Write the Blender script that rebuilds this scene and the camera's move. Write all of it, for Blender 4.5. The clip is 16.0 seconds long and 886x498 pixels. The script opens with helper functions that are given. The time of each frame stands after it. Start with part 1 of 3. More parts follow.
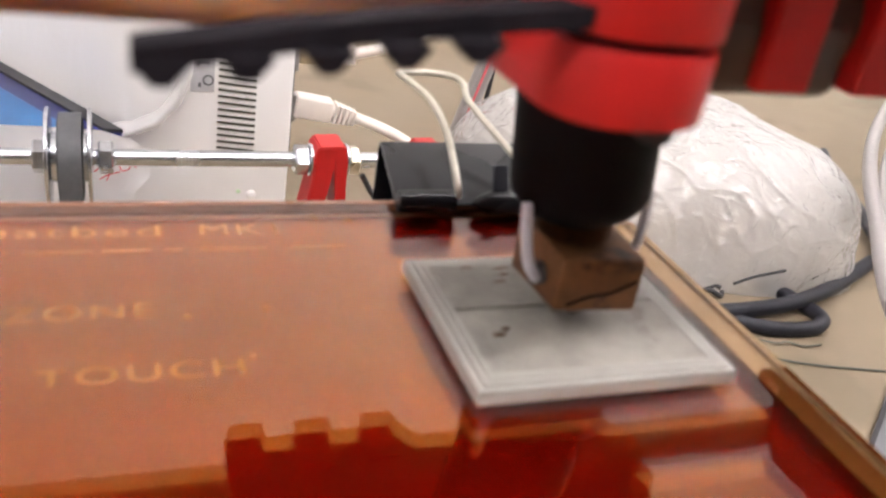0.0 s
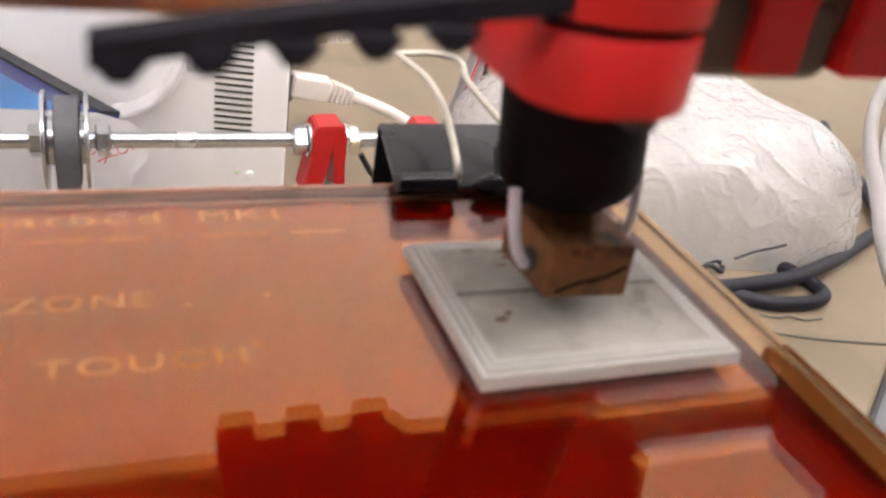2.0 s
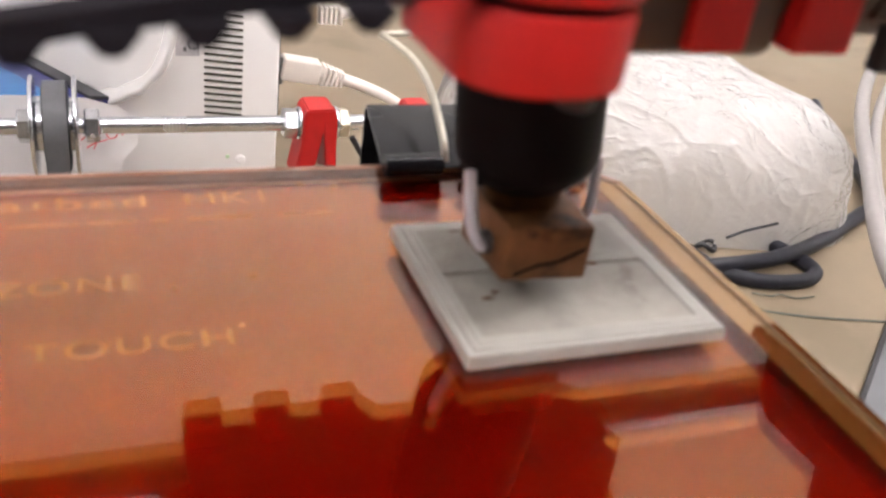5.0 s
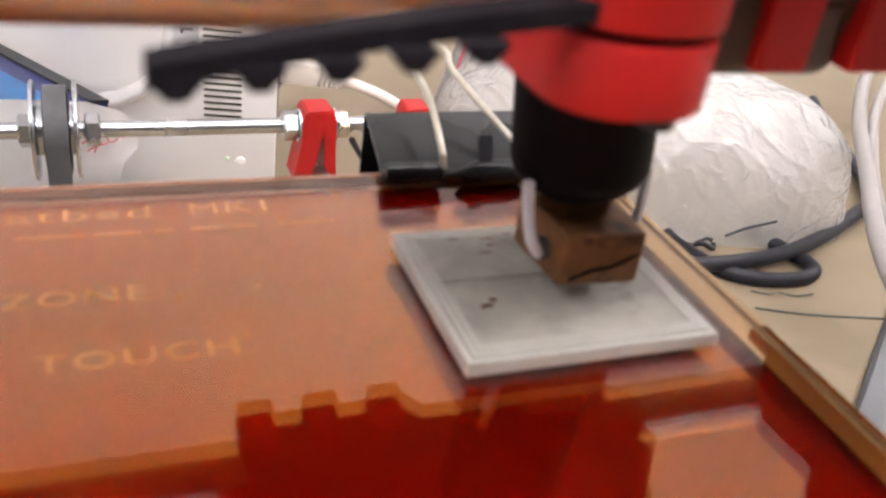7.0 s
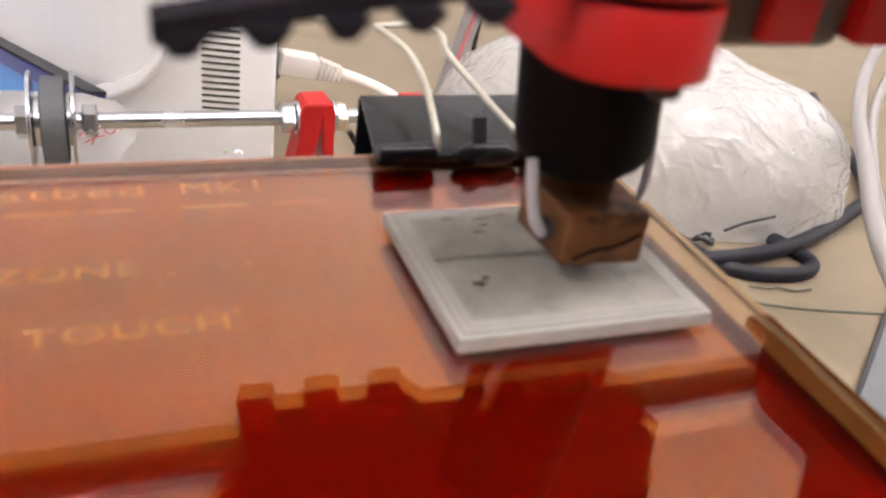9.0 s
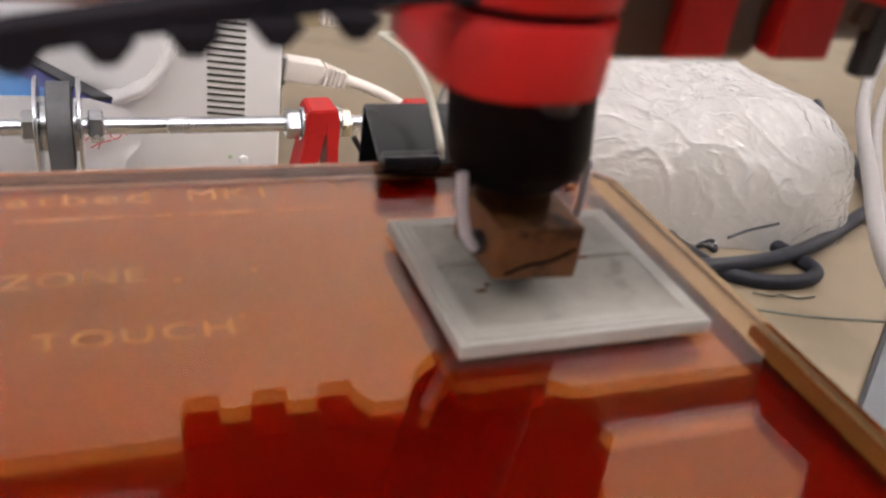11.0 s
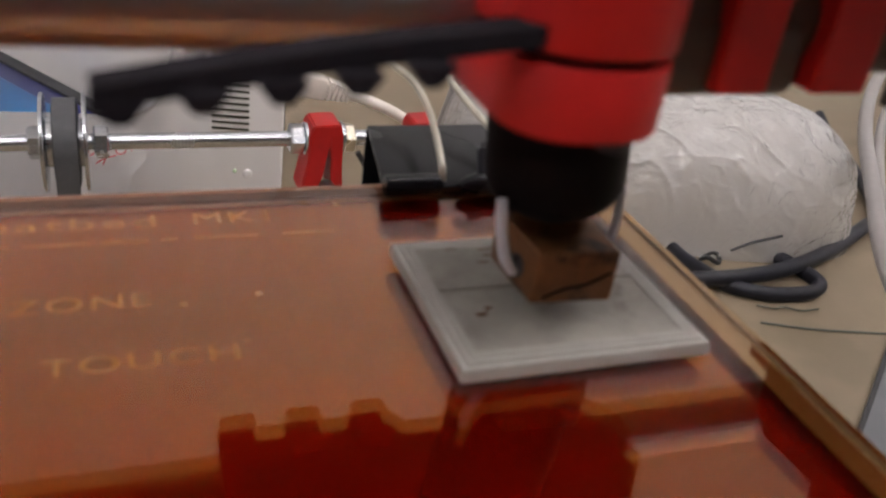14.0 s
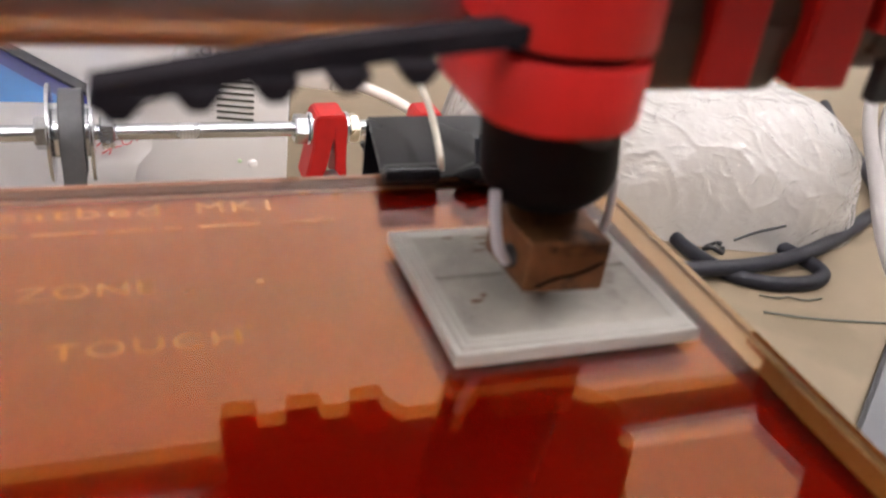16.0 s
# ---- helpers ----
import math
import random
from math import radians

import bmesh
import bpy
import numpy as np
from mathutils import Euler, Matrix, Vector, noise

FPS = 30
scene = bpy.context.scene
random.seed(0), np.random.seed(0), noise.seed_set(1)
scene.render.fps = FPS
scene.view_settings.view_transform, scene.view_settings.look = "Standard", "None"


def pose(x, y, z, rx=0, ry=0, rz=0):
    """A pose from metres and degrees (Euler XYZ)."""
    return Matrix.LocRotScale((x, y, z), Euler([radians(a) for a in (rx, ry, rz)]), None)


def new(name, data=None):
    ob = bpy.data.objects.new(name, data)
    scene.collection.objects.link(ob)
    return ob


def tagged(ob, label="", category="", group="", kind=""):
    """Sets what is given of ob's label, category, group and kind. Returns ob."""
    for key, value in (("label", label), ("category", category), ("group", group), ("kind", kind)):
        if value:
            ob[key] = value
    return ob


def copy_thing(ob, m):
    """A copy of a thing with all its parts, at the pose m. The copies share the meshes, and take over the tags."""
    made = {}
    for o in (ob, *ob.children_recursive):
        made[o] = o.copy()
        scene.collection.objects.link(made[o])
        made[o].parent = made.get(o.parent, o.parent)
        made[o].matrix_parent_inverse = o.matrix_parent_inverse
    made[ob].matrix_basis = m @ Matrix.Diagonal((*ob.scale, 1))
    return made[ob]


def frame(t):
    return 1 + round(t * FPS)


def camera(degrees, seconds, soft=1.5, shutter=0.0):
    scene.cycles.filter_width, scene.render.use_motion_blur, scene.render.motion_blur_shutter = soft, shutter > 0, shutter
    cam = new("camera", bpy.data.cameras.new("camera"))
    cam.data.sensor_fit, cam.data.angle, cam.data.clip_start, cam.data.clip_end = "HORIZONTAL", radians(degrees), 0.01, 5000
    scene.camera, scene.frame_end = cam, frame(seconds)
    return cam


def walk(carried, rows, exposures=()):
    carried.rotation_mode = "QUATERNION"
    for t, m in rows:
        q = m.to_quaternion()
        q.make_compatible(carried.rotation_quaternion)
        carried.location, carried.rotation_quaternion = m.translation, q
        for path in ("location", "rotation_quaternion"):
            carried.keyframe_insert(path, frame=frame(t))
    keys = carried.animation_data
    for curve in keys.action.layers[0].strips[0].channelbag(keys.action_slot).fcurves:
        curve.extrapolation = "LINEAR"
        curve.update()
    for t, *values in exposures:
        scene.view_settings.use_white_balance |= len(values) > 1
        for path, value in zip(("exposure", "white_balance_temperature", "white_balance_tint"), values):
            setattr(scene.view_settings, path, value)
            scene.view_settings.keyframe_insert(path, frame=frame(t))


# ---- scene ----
cam = camera(53.2, 16.0, soft=2.2, shutter=0.4)
MM = 0.001

# ---- camera path: seconds, eye in millimetres, turn in degrees ----
EYE = [
    (0, (-0.68, -0.84, 51.96), (62.38, -8.48, -18.65)),
    (0.5, (-1.03, -0.77, 51.91), (62.21, -8.22, -18.64)),
    (1, (0.07, 0.17, 51.66), (61.58, -8.17, -18.98)),
    (1.5, (-0.24, 0.02, 52.26), (61.28, -8.03, -18.65)),
    (2, (-0.62, 0.48, 52.41), (60.93, -7.86, -19.01)),
    (2.5, (-0.88, 1.18, 53.42), (61.01, -7.60, -19.24)),
    (3, (-0.44, 1.15, 51.91), (60.28, -7.77, -19.32)),
    (3.5, (-0.45, 0.95, 52.38), (60.05, -7.57, -19.89)),
    (4, (0.22, 1.04, 51.28), (59.90, -7.69, -19.77)),
    (6.5, (-0.43, -1.03, 54.54), (59.82, -7.08, -19.68)),
    (7, (-0.50, -0.35, 54.52), (59.75, -7.16, -19.89)),
    (7.5, (-0.08, -0.52, 53.60), (59.78, -7.26, -19.70)),
    (8, (-0.32, -0.41, 53.92), (59.77, -7.17, -19.83)),
    (8.5, (-0.11, -0.35, 53.55), (59.56, -7.37, -19.86)),
    (9, (0.22, -0.92, 52.57), (59.56, -7.36, -19.83)),
    (11.5, (-0.42, -1.72, 54.28), (60.02, -7.39, -19.44)),
    (12, (-0.67, -2.03, 55.54), (60.20, -7.11, -19.29)),
    (12.5, (-0.48, -1.78, 55.61), (60.44, -7.42, -19.18)),
    (13, (-0.23, -1.61, 55.59), (60.47, -7.36, -19.30)),
    (13.5, (-0.24, -1.35, 55.26), (60.42, -7.22, -19.28)),
    (14, (-0.35, -1.52, 55.57), (60.49, -7.19, -19.37)),
    (14.5, (-0.04, -2.45, 55.40), (60.31, -7.20, -19.13)),
    (15, (0.73, -2.11, 54.51), (59.98, -7.22, -19.11)),
    (15.5, (-0.71, -3.86, 55.67), (59.96, -7.08, -18.77)),
    (16, (-0.22, -3.68, 56.91), (59.77, -7.02, -19.03)),
]
# ---- end of path ----
EXPOSURE = [(0, 0.0), (9.2, 0.0), (11.3, -0.5), (11.5, -0.58), (12.0, -0.84), (12.5, -0.97), (13.0, -1.1), (13.5, -1.1), (14.0, -1.0), (14.5, -0.58), (15.0, -0.46), (15.5, -0.28), (16, -0.15)]
cam.data.dof.use_dof = True
cam.data.dof.focus_distance = 0.30
cam.data.dof.aperture_fstop = 41.0
walk(cam, [(t, pose(x * MM, y * MM, z * MM, *turn)) for t, (x, y, z), turn in EYE], exposures=EXPOSURE)

# ---- world and light ----
world = bpy.data.worlds.new("world")
scene.world = world
world.use_nodes = True
world.node_tree.nodes["Background"].inputs[0].default_value = (0.75, 0.85, 1.0, 1)
world.node_tree.nodes["Background"].inputs[1].default_value = 0.3
LAMP = 34.5      # radiance of the ceiling lights


# ---- materials ----
def material(name, base, rough=0.5, metal=0.0, vary=0.12, scale=300.0, bump=0.0, bump_scale=900.0, coat=0.0, spec=0.5, emit=0.0,
             wave=0.0, wave_axis="Y", wave_scale=300.0, coat_rough=0.05, spots=None):
    m = bpy.data.materials.new(name)
    m.use_nodes = True
    nt = m.node_tree
    b = nt.nodes["Principled BSDF"]
    b.inputs["Roughness"].default_value = rough
    b.inputs["Metallic"].default_value = metal
    b.inputs["Specular IOR Level"].default_value = spec
    b.inputs["Coat Weight"].default_value = coat
    b.inputs["Coat Roughness"].default_value = coat_rough
    tc = nt.nodes.new("ShaderNodeTexCoord")
    n1 = nt.nodes.new("ShaderNodeTexNoise")
    n1.inputs["Scale"].default_value = scale
    n1.inputs["Detail"].default_value = 6
    nt.links.new(tc.outputs["Object"], n1.inputs["Vector"])
    n2 = nt.nodes.new("ShaderNodeTexNoise")
    n2.inputs["Scale"].default_value = scale * 0.12
    n2.inputs["Detail"].default_value = 3
    nt.links.new(tc.outputs["Object"], n2.inputs["Vector"])
    add = nt.nodes.new("ShaderNodeMath")
    add.operation = "ADD"
    nt.links.new(n1.outputs["Fac"], add.inputs[0])
    nt.links.new(n2.outputs["Fac"], add.inputs[1])
    ramp = nt.nodes.new("ShaderNodeMapRange")
    ramp.inputs["From Min"].default_value, ramp.inputs["From Max"].default_value = 0.6, 1.4
    nt.links.new(add.outputs[0], ramp.inputs["Value"])
    mix = nt.nodes.new("ShaderNodeMix")
    mix.data_type = "RGBA"
    lo = [max(0.0, c * (1 - vary)) for c in base]
    hi = [min(1.0, c * (1 + vary)) for c in base]
    mix.inputs["A"].default_value, mix.inputs["B"].default_value = (*lo, 1), (*hi, 1)
    nt.links.new(ramp.outputs[0], mix.inputs["Factor"])
    colour = mix.outputs["Result"]
    if spots:
        n3 = nt.nodes.new("ShaderNodeTexNoise")
        n3.inputs["Scale"].default_value = spots[1]
        n3.inputs["Detail"].default_value = 4
        nt.links.new(tc.outputs["Object"], n3.inputs["Vector"])
        r3 = nt.nodes.new("ShaderNodeMapRange")
        r3.inputs["From Min"].default_value, r3.inputs["From Max"].default_value = spots[2], spots[2] + 0.08
        nt.links.new(n3.outputs["Fac"], r3.inputs["Value"])
        m3 = nt.nodes.new("ShaderNodeMix")
        m3.data_type = "RGBA"
        nt.links.new(r3.outputs[0], m3.inputs["Factor"])
        nt.links.new(colour, m3.inputs["A"])
        m3.inputs["B"].default_value = (*spots[0], 1)
        colour = m3.outputs["Result"]
    nt.links.new(colour, b.inputs["Base Color"])
    rr = nt.nodes.new("ShaderNodeMapRange")
    rr.inputs["From Min"].default_value, rr.inputs["From Max"].default_value = 0.3, 0.7
    rr.inputs["To Min"].default_value, rr.inputs["To Max"].default_value = max(0.0, rough * 0.8), min(1.0, rough * 1.2)
    nt.links.new(n2.outputs["Fac"], rr.inputs["Value"])
    nt.links.new(rr.outputs[0], b.inputs["Roughness"])
    height = None
    if bump:
        nb = nt.nodes.new("ShaderNodeTexNoise")
        nb.inputs["Scale"].default_value = bump_scale
        nb.inputs["Detail"].default_value = 5
        nt.links.new(tc.outputs["Object"], nb.inputs["Vector"])
        bp = nt.nodes.new("ShaderNodeBump")
        bp.inputs["Strength"].default_value = bump
        bp.inputs["Distance"].default_value = 0.0004
        nt.links.new(nb.outputs["Fac"], bp.inputs["Height"])
        height = bp
    if wave:
        wv = nt.nodes.new("ShaderNodeTexWave")
        wv.bands_direction = wave_axis
        wv.inputs["Scale"].default_value = wave_scale
        wv.inputs["Distortion"].default_value = 0.6
        wv.inputs["Detail"].default_value = 2
        nt.links.new(tc.outputs["Object"], wv.inputs["Vector"])
        bw = nt.nodes.new("ShaderNodeBump")
        bw.inputs["Strength"].default_value = wave
        bw.inputs["Distance"].default_value = 0.0003
        nt.links.new(wv.outputs["Fac"], bw.inputs["Height"])
        if height:
            nt.links.new(height.outputs[0], bw.inputs["Normal"])
        height = bw
    if height:
        nt.links.new(height.outputs[0], b.inputs["Normal"])
    if emit:
        b.inputs["Emission Color"].default_value = (*base, 1)
        b.inputs["Emission Strength"].default_value = emit
    return m


def glass_sheet(name, tint, ior, rough=0.0, film=0.0, bump=0.0, white=(0.90, 0.89, 0.885), sheen=(1.0, 1.0, 1.0), crumple=48):
    """A clear sheet: lets light through and mirrors it by Fresnel; film: share of milky white."""
    m = bpy.data.materials.new(name)
    m.use_nodes = True
    nt = m.node_tree
    nt.nodes.remove(nt.nodes["Principled BSDF"])
    out = nt.nodes["Material Output"]
    tr = nt.nodes.new("ShaderNodeBsdfTransparent")
    tr.inputs[0].default_value = (*tint, 1)
    gl = nt.nodes.new("ShaderNodeBsdfGlossy")
    gl.inputs["Roughness"].default_value = rough
    gl.inputs["Color"].default_value = (*sheen, 1)
    fr = nt.nodes.new("ShaderNodeLayerWeight")
    fr.inputs["Blend"].default_value = 0.5
    power = nt.nodes.new("ShaderNodeMath")
    power.operation = "POWER"
    power.inputs[1].default_value = 5.0
    nt.links.new(fr.outputs["Facing"], power.inputs[0])
    r0 = ((ior - 1) / (ior + 1)) ** 2
    gloss = nt.nodes.new("ShaderNodeMath")
    gloss.operation = "MULTIPLY_ADD"
    gloss.inputs[1].default_value, gloss.inputs[2].default_value = 1 - r0, r0
    nt.links.new(power.outputs[0], gloss.inputs[0])
    mx = nt.nodes.new("ShaderNodeMixShader")
    nt.links.new(gloss.outputs[0], mx.inputs[0])
    body = tr
    if film:
        df = nt.nodes.new("ShaderNodeBsdfDiffuse")
        df.inputs[0].default_value = (*white, 1)
        tl = nt.nodes.new("ShaderNodeBsdfTranslucent")
        tl.inputs[0].default_value = (*white, 1)
        md = nt.nodes.new("ShaderNodeMixShader")
        md.inputs[0].default_value = 0.35
        nt.links.new(df.outputs[0], md.inputs[1])
        nt.links.new(tl.outputs[0], md.inputs[2])
        mf = nt.nodes.new("ShaderNodeMixShader")
        mf.inputs[0].default_value = film
        nt.links.new(tr.outputs[0], mf.inputs[1])
        nt.links.new(md.outputs[0], mf.inputs[2])
        body = mf
    if bump:
        tc = nt.nodes.new("ShaderNodeTexCoord")
        nz = nt.nodes.new("ShaderNodeTexNoise")
        nz.inputs["Scale"].default_value = crumple
        nz.inputs["Detail"].default_value = 3
        nz.inputs["Distortion"].default_value = 1.2
        nt.links.new(tc.outputs["Object"], nz.inputs["Vector"])
        bp = nt.nodes.new("ShaderNodeBump")
        bp.inputs["Strength"].default_value = bump
        bp.inputs["Distance"].default_value = 0.010
        nt.links.new(nz.outputs["Fac"], bp.inputs["Height"])
        nt.links.new(bp.outputs[0], gl.inputs["Normal"])
        nt.links.new(bp.outputs[0], fr.inputs["Normal"])
    nt.links.new(body.outputs[0], mx.inputs[1])
    nt.links.new(gl.outputs[0], mx.inputs[2])
    nt.links.new(mx.outputs[0], out.inputs[0])
    return m


def masked_copper(name, mask, copper, share):
    """Dark red solder mask over a smooth copper sheet, which mirrors in the mask's colour."""
    m = material(name, mask, 0.5, vary=0.15, scale=120, spec=0.0)
    nt = m.node_tree
    gl = nt.nodes.new("ShaderNodeBsdfGlossy")
    gl.inputs["Color"].default_value = (*copper, 1)
    gl.inputs["Roughness"].default_value = 0.05
    mx = nt.nodes.new("ShaderNodeMixShader")
    mx.inputs[0].default_value = share
    nt.links.new(nt.nodes["Principled BSDF"].outputs[0], mx.inputs[1])
    nt.links.new(gl.outputs[0], mx.inputs[2])
    nt.links.new(mx.outputs[0], nt.nodes["Material Output"].inputs[0])
    return m


BOARD = masked_copper("red_circuit_board", (0.125, 0.0018, 0.0004), (1.0, 0.37, 0.055), 0.235)
GLASS = glass_sheet("clear_glass", (0.97, 0.98, 0.97), 1.65, sheen=(1.0, 0.95, 0.90))
CLEAR = glass_sheet("clear_glass_core", (0.985, 0.985, 0.98), 1.0)
SILK = masked_copper("yellow_print", (0.31, 0.13, 0.024), (1.0, 0.55, 0.11), 0.24)
EDGE_TAPE = masked_copper("shiny_amber_tape", (0.10, 0.042, 0.008), (1.0, 0.72, 0.47), 0.28)
TAPE_BROWN = material("dark_brown_tape", (0.10, 0.045, 0.012), 0.5, vary=0.45, scale=350, spec=0.3)
GLASS_EDGE = material("ground_glass_edge", (0.24, 0.105, 0.055), 0.3, vary=0.2, scale=250)
PLASTIC_GREY = material("grey_print_plastic", (0.315, 0.297, 0.255), 0.5, vary=0.34, scale=260, bump=0.5, wave=0.6, wave_axis="Y", wave_scale=640,
                        spots=((0.22, 0.20, 0.16), 160, 0.66))
PLASTIC_GREY_SIDE = material("grey_print_border", (0.365, 0.352, 0.315), 0.45, vary=0.08, scale=500, wave=0.3, wave_axis="Z", wave_scale=900)
PLASTIC_BASE = material("translucent_grey_plastic", (0.42, 0.405, 0.37), 0.45, vary=0.08, scale=500)
PLASTIC_BASE.node_tree.nodes["Principled BSDF"].inputs["Subsurface Weight"].default_value = 0.9
PLASTIC_BASE.node_tree.nodes["Principled BSDF"].inputs["Subsurface Radius"].default_value = (1.0, 0.95, 0.9)
PLASTIC_BASE.node_tree.nodes["Principled BSDF"].inputs["Subsurface Scale"].default_value = 0.003
STEEL_BLACK = material("black_painted_steel", (0.008, 0.008, 0.010), 0.26, vary=0.2, scale=400, spec=0.25)
WIRE_CREAM = material("cream_wire", (0.52, 0.49, 0.41), 0.35, metal=0.45, vary=0.15, scale=800)
BRASS = material("heat_stained_brass", (0.15, 0.064, 0.022), 0.5, metal=0.6, vary=0.4, scale=500, bump=0.25, spots=((0.035, 0.018, 0.010), 170, 0.55))
PEEK = material("black_insulator", (0.005, 0.0035, 0.004), 0.5, vary=0.3, scale=300, bump=0.05, spec=0.05)
LEAD = material("grey_wire_sleeve", (0.50, 0.51, 0.56), 0.5, vary=0.15, scale=600)
RED = material("red_print_plastic", (0.41, 0.011, 0.010), 0.45, vary=0.12, scale=260, bump=0.12, bump_scale=1400, wave=0.12, wave_axis="Z", wave_scale=1100, spec=0.3)
# the same red plastic with the shade of undersides put into its colour
RED_SHADED = material("shaded_red_plastic", (0.24, 0.010, 0.008), 0.5, vary=0.15, scale=260, bump=0.12)
RUBBER = material("black_belt_rubber", (0.015, 0.013, 0.016), 0.8, spec=0.06, vary=0.3, scale=500, bump=0.2)
RUBBER_GREY = material("worn_grey_rubber", (0.075, 0.075, 0.08), 0.6, vary=0.2, scale=300, bump=0.15)
CHROME = material("chromed_rod", (0.30, 0.28, 0.27), 0.36, metal=1.0, vary=0.05, scale=200)
DARK = material("dark_brown_bushing", (0.07, 0.045, 0.03), 0.4, vary=0.3, scale=300)
ZINC = material("zinc_plated_steel", (0.62, 0.64, 0.67), 0.24, metal=1.0, vary=0.12, scale=400, bump=0.08)
ZINC_YELLOW = material("yellow_zinc", (0.62, 0.57, 0.46), 0.28, metal=1.0, vary=0.2, scale=400)
TABLE = material("beige_table_top", (0.205, 0.157, 0.10), 0.6, vary=0.08, scale=25, bump=0.05, spots=((0.17, 0.13, 0.08), 11, 0.58))
SEAM = material("dark_seam", (0.10, 0.10, 0.08), 0.7)
CASE = material("white_router_plastic", (0.86, 0.85, 0.84), 0.42, vary=0.03, scale=60, bump=0.04)
SLOT = material("dark_slot", (0.05, 0.05, 0.035), 0.8)
PORT = material("dark_port", (0.06, 0.06, 0.06), 0.5)
LABEL = material("grey_paper_label", (0.50, 0.50, 0.52), 0.6, vary=0.08, scale=200)
INK = material("dark_ink", (0.12, 0.12, 0.13), 0.6)
CABLE_WHITE = material("white_cable", (0.74, 0.68, 0.62), 0.42, vary=0.06, scale=150)
PLUG_BROWN = material("brownish_clear_plastic", (0.33, 0.27, 0.17), 0.25, vary=0.2, scale=150, coat=0.4)
CABLE_DARK = material("dark_grey_cable", (0.016, 0.016, 0.022), 0.5, vary=0.3, scale=200, spec=0.25)
CABLE_GREY = material("pale_grey_cable", (0.28, 0.26, 0.25), 0.42, vary=0.08, scale=150)
BLACK = material("black_plastic", (0.02, 0.02, 0.022), 0.45, vary=0.3, scale=200)
NAVY = material("navy_card", (0.012, 0.014, 0.10), 0.35, vary=0.2, scale=100)
CYAN = material("blue_card", (0.012, 0.10, 0.26), 0.35, vary=0.15, scale=100)
BAG = glass_sheet("milky_plastic_film", (0.95, 0.95, 0.95), 1.9, 0.09, film=0.60, bump=0.75, white=(0.80, 0.79, 0.775), crumple=70)
BAG_SOFT = glass_sheet("white_plastic_bag", (0.97, 0.97, 0.97), 1.35, 0.3, film=0.92, bump=0.2)
BAG_FOLD = glass_sheet("thin_plastic_fold", (0.97, 0.97, 0.97), 1.5, 0.2, film=0.5, bump=0.3)
PINK = material("red_print_on_film", (0.62, 0.10, 0.12), 0.5)
WALL = material("white_wall_paint", (0.86, 0.85, 0.84), 0.8, vary=0.03, scale=6)
DARK_WALL = material("dark_grey_wall", (0.06, 0.055, 0.05), 0.6, vary=0.2, scale=5)
FLOOR = material("grey_lino", (0.25, 0.25, 0.24), 0.5, vary=0.1, scale=8)
LIGHT = material("light_diffuser", (1.0, 0.95, 0.965), 0.5, vary=0.0, emit=LAMP)
FIXTURE = material("white_fixture_metal", (0.8, 0.8, 0.8), 0.5)
PLATE = material("dull_grey_metal", (0.13, 0.133, 0.14), 0.6, metal=0.0, vary=0.1, scale=60)
# black steel greyed to carry the sheen of the clip's body
TAB = material("sheen_grey_steel", (0.042, 0.042, 0.050), 0.6, vary=0.2, scale=400, spec=0.1)
LED = material("green_lamp", (0.45, 0.62, 0.40), 0.4)

# ---- building helpers: all shapes are written in millimetres of the place ----
BASE = {}


def thing(name, base, label, category, group="", kind=""):
    ob = new(name)
    ob.empty_display_size = 0.01
    ob.location = Vector(base) * MM
    BASE[ob] = Vector(base)
    return tagged(ob, label, category, group, kind)


def mesh_of(name, bm, mat, base, smooth=True, angle=20):
    bmesh.ops.recalc_face_normals(bm, faces=bm.faces)
    for v in bm.verts:
        v.co = (v.co - base) * MM
    me = bpy.data.meshes.new(name)
    bm.to_mesh(me)
    bm.free()
    me.materials.append(mat)
    if smooth:
        me.shade_smooth()
        me.set_sharp_from_angle(angle=radians(angle))
    return me


def part(name, bm, mat, parent, label="", smooth=True):
    base = BASE[parent]
    ob = new(name, mesh_of(name, bm, mat, base, smooth))
    ob.parent = parent
    BASE[ob] = base
    return tagged(ob, label)


def solid(name, bm, mat, base, label, category, group="", kind="", smooth=True):
    base = Vector(base)
    ob = new(name, mesh_of(name, bm, mat, base, smooth))
    ob.location = base * MM
    BASE[ob] = base
    return tagged(ob, label, category, group, kind)


def box(x0, x1, y0, y1, z0, z1, bevel=0.0, segments=2, bm=None):
    b = bmesh.new()
    bmesh.ops.create_cube(b, size=1)
    for v in b.verts:
        v.co = Vector(((x0 + x1) / 2 + v.co.x * (x1 - x0), (y0 + y1) / 2 + v.co.y * (y1 - y0), (z0 + z1) / 2 + v.co.z * (z1 - z0)))
    if bevel:
        bmesh.ops.bevel(b, geom=list(b.edges), offset=bevel, segments=segments, affect="EDGES", profile=0.5)
    return join(bm, b) if bm else b


def join(bm, other):
    tmp = bpy.data.meshes.new("tmp")
    other.to_mesh(tmp)
    other.free()
    bm.from_mesh(tmp)
    bpy.data.meshes.remove(tmp)
    return bm


def prism(outline, z0, z1, bevel=0.0, segments=2):
    """An outline in x, y raised from z0 to z1."""
    b = bmesh.new()
    f = b.faces.new([b.verts.new((x, y, z0)) for x, y in outline])
    up = bmesh.ops.extrude_face_region(b, geom=[f])
    for v in up["geom"]:
        if isinstance(v, bmesh.types.BMVert):
            v.co.z = z1
    if bevel:
        bmesh.ops.bevel(b, geom=list(b.edges), offset=bevel, segments=segments, affect="EDGES", profile=0.5)
    return b


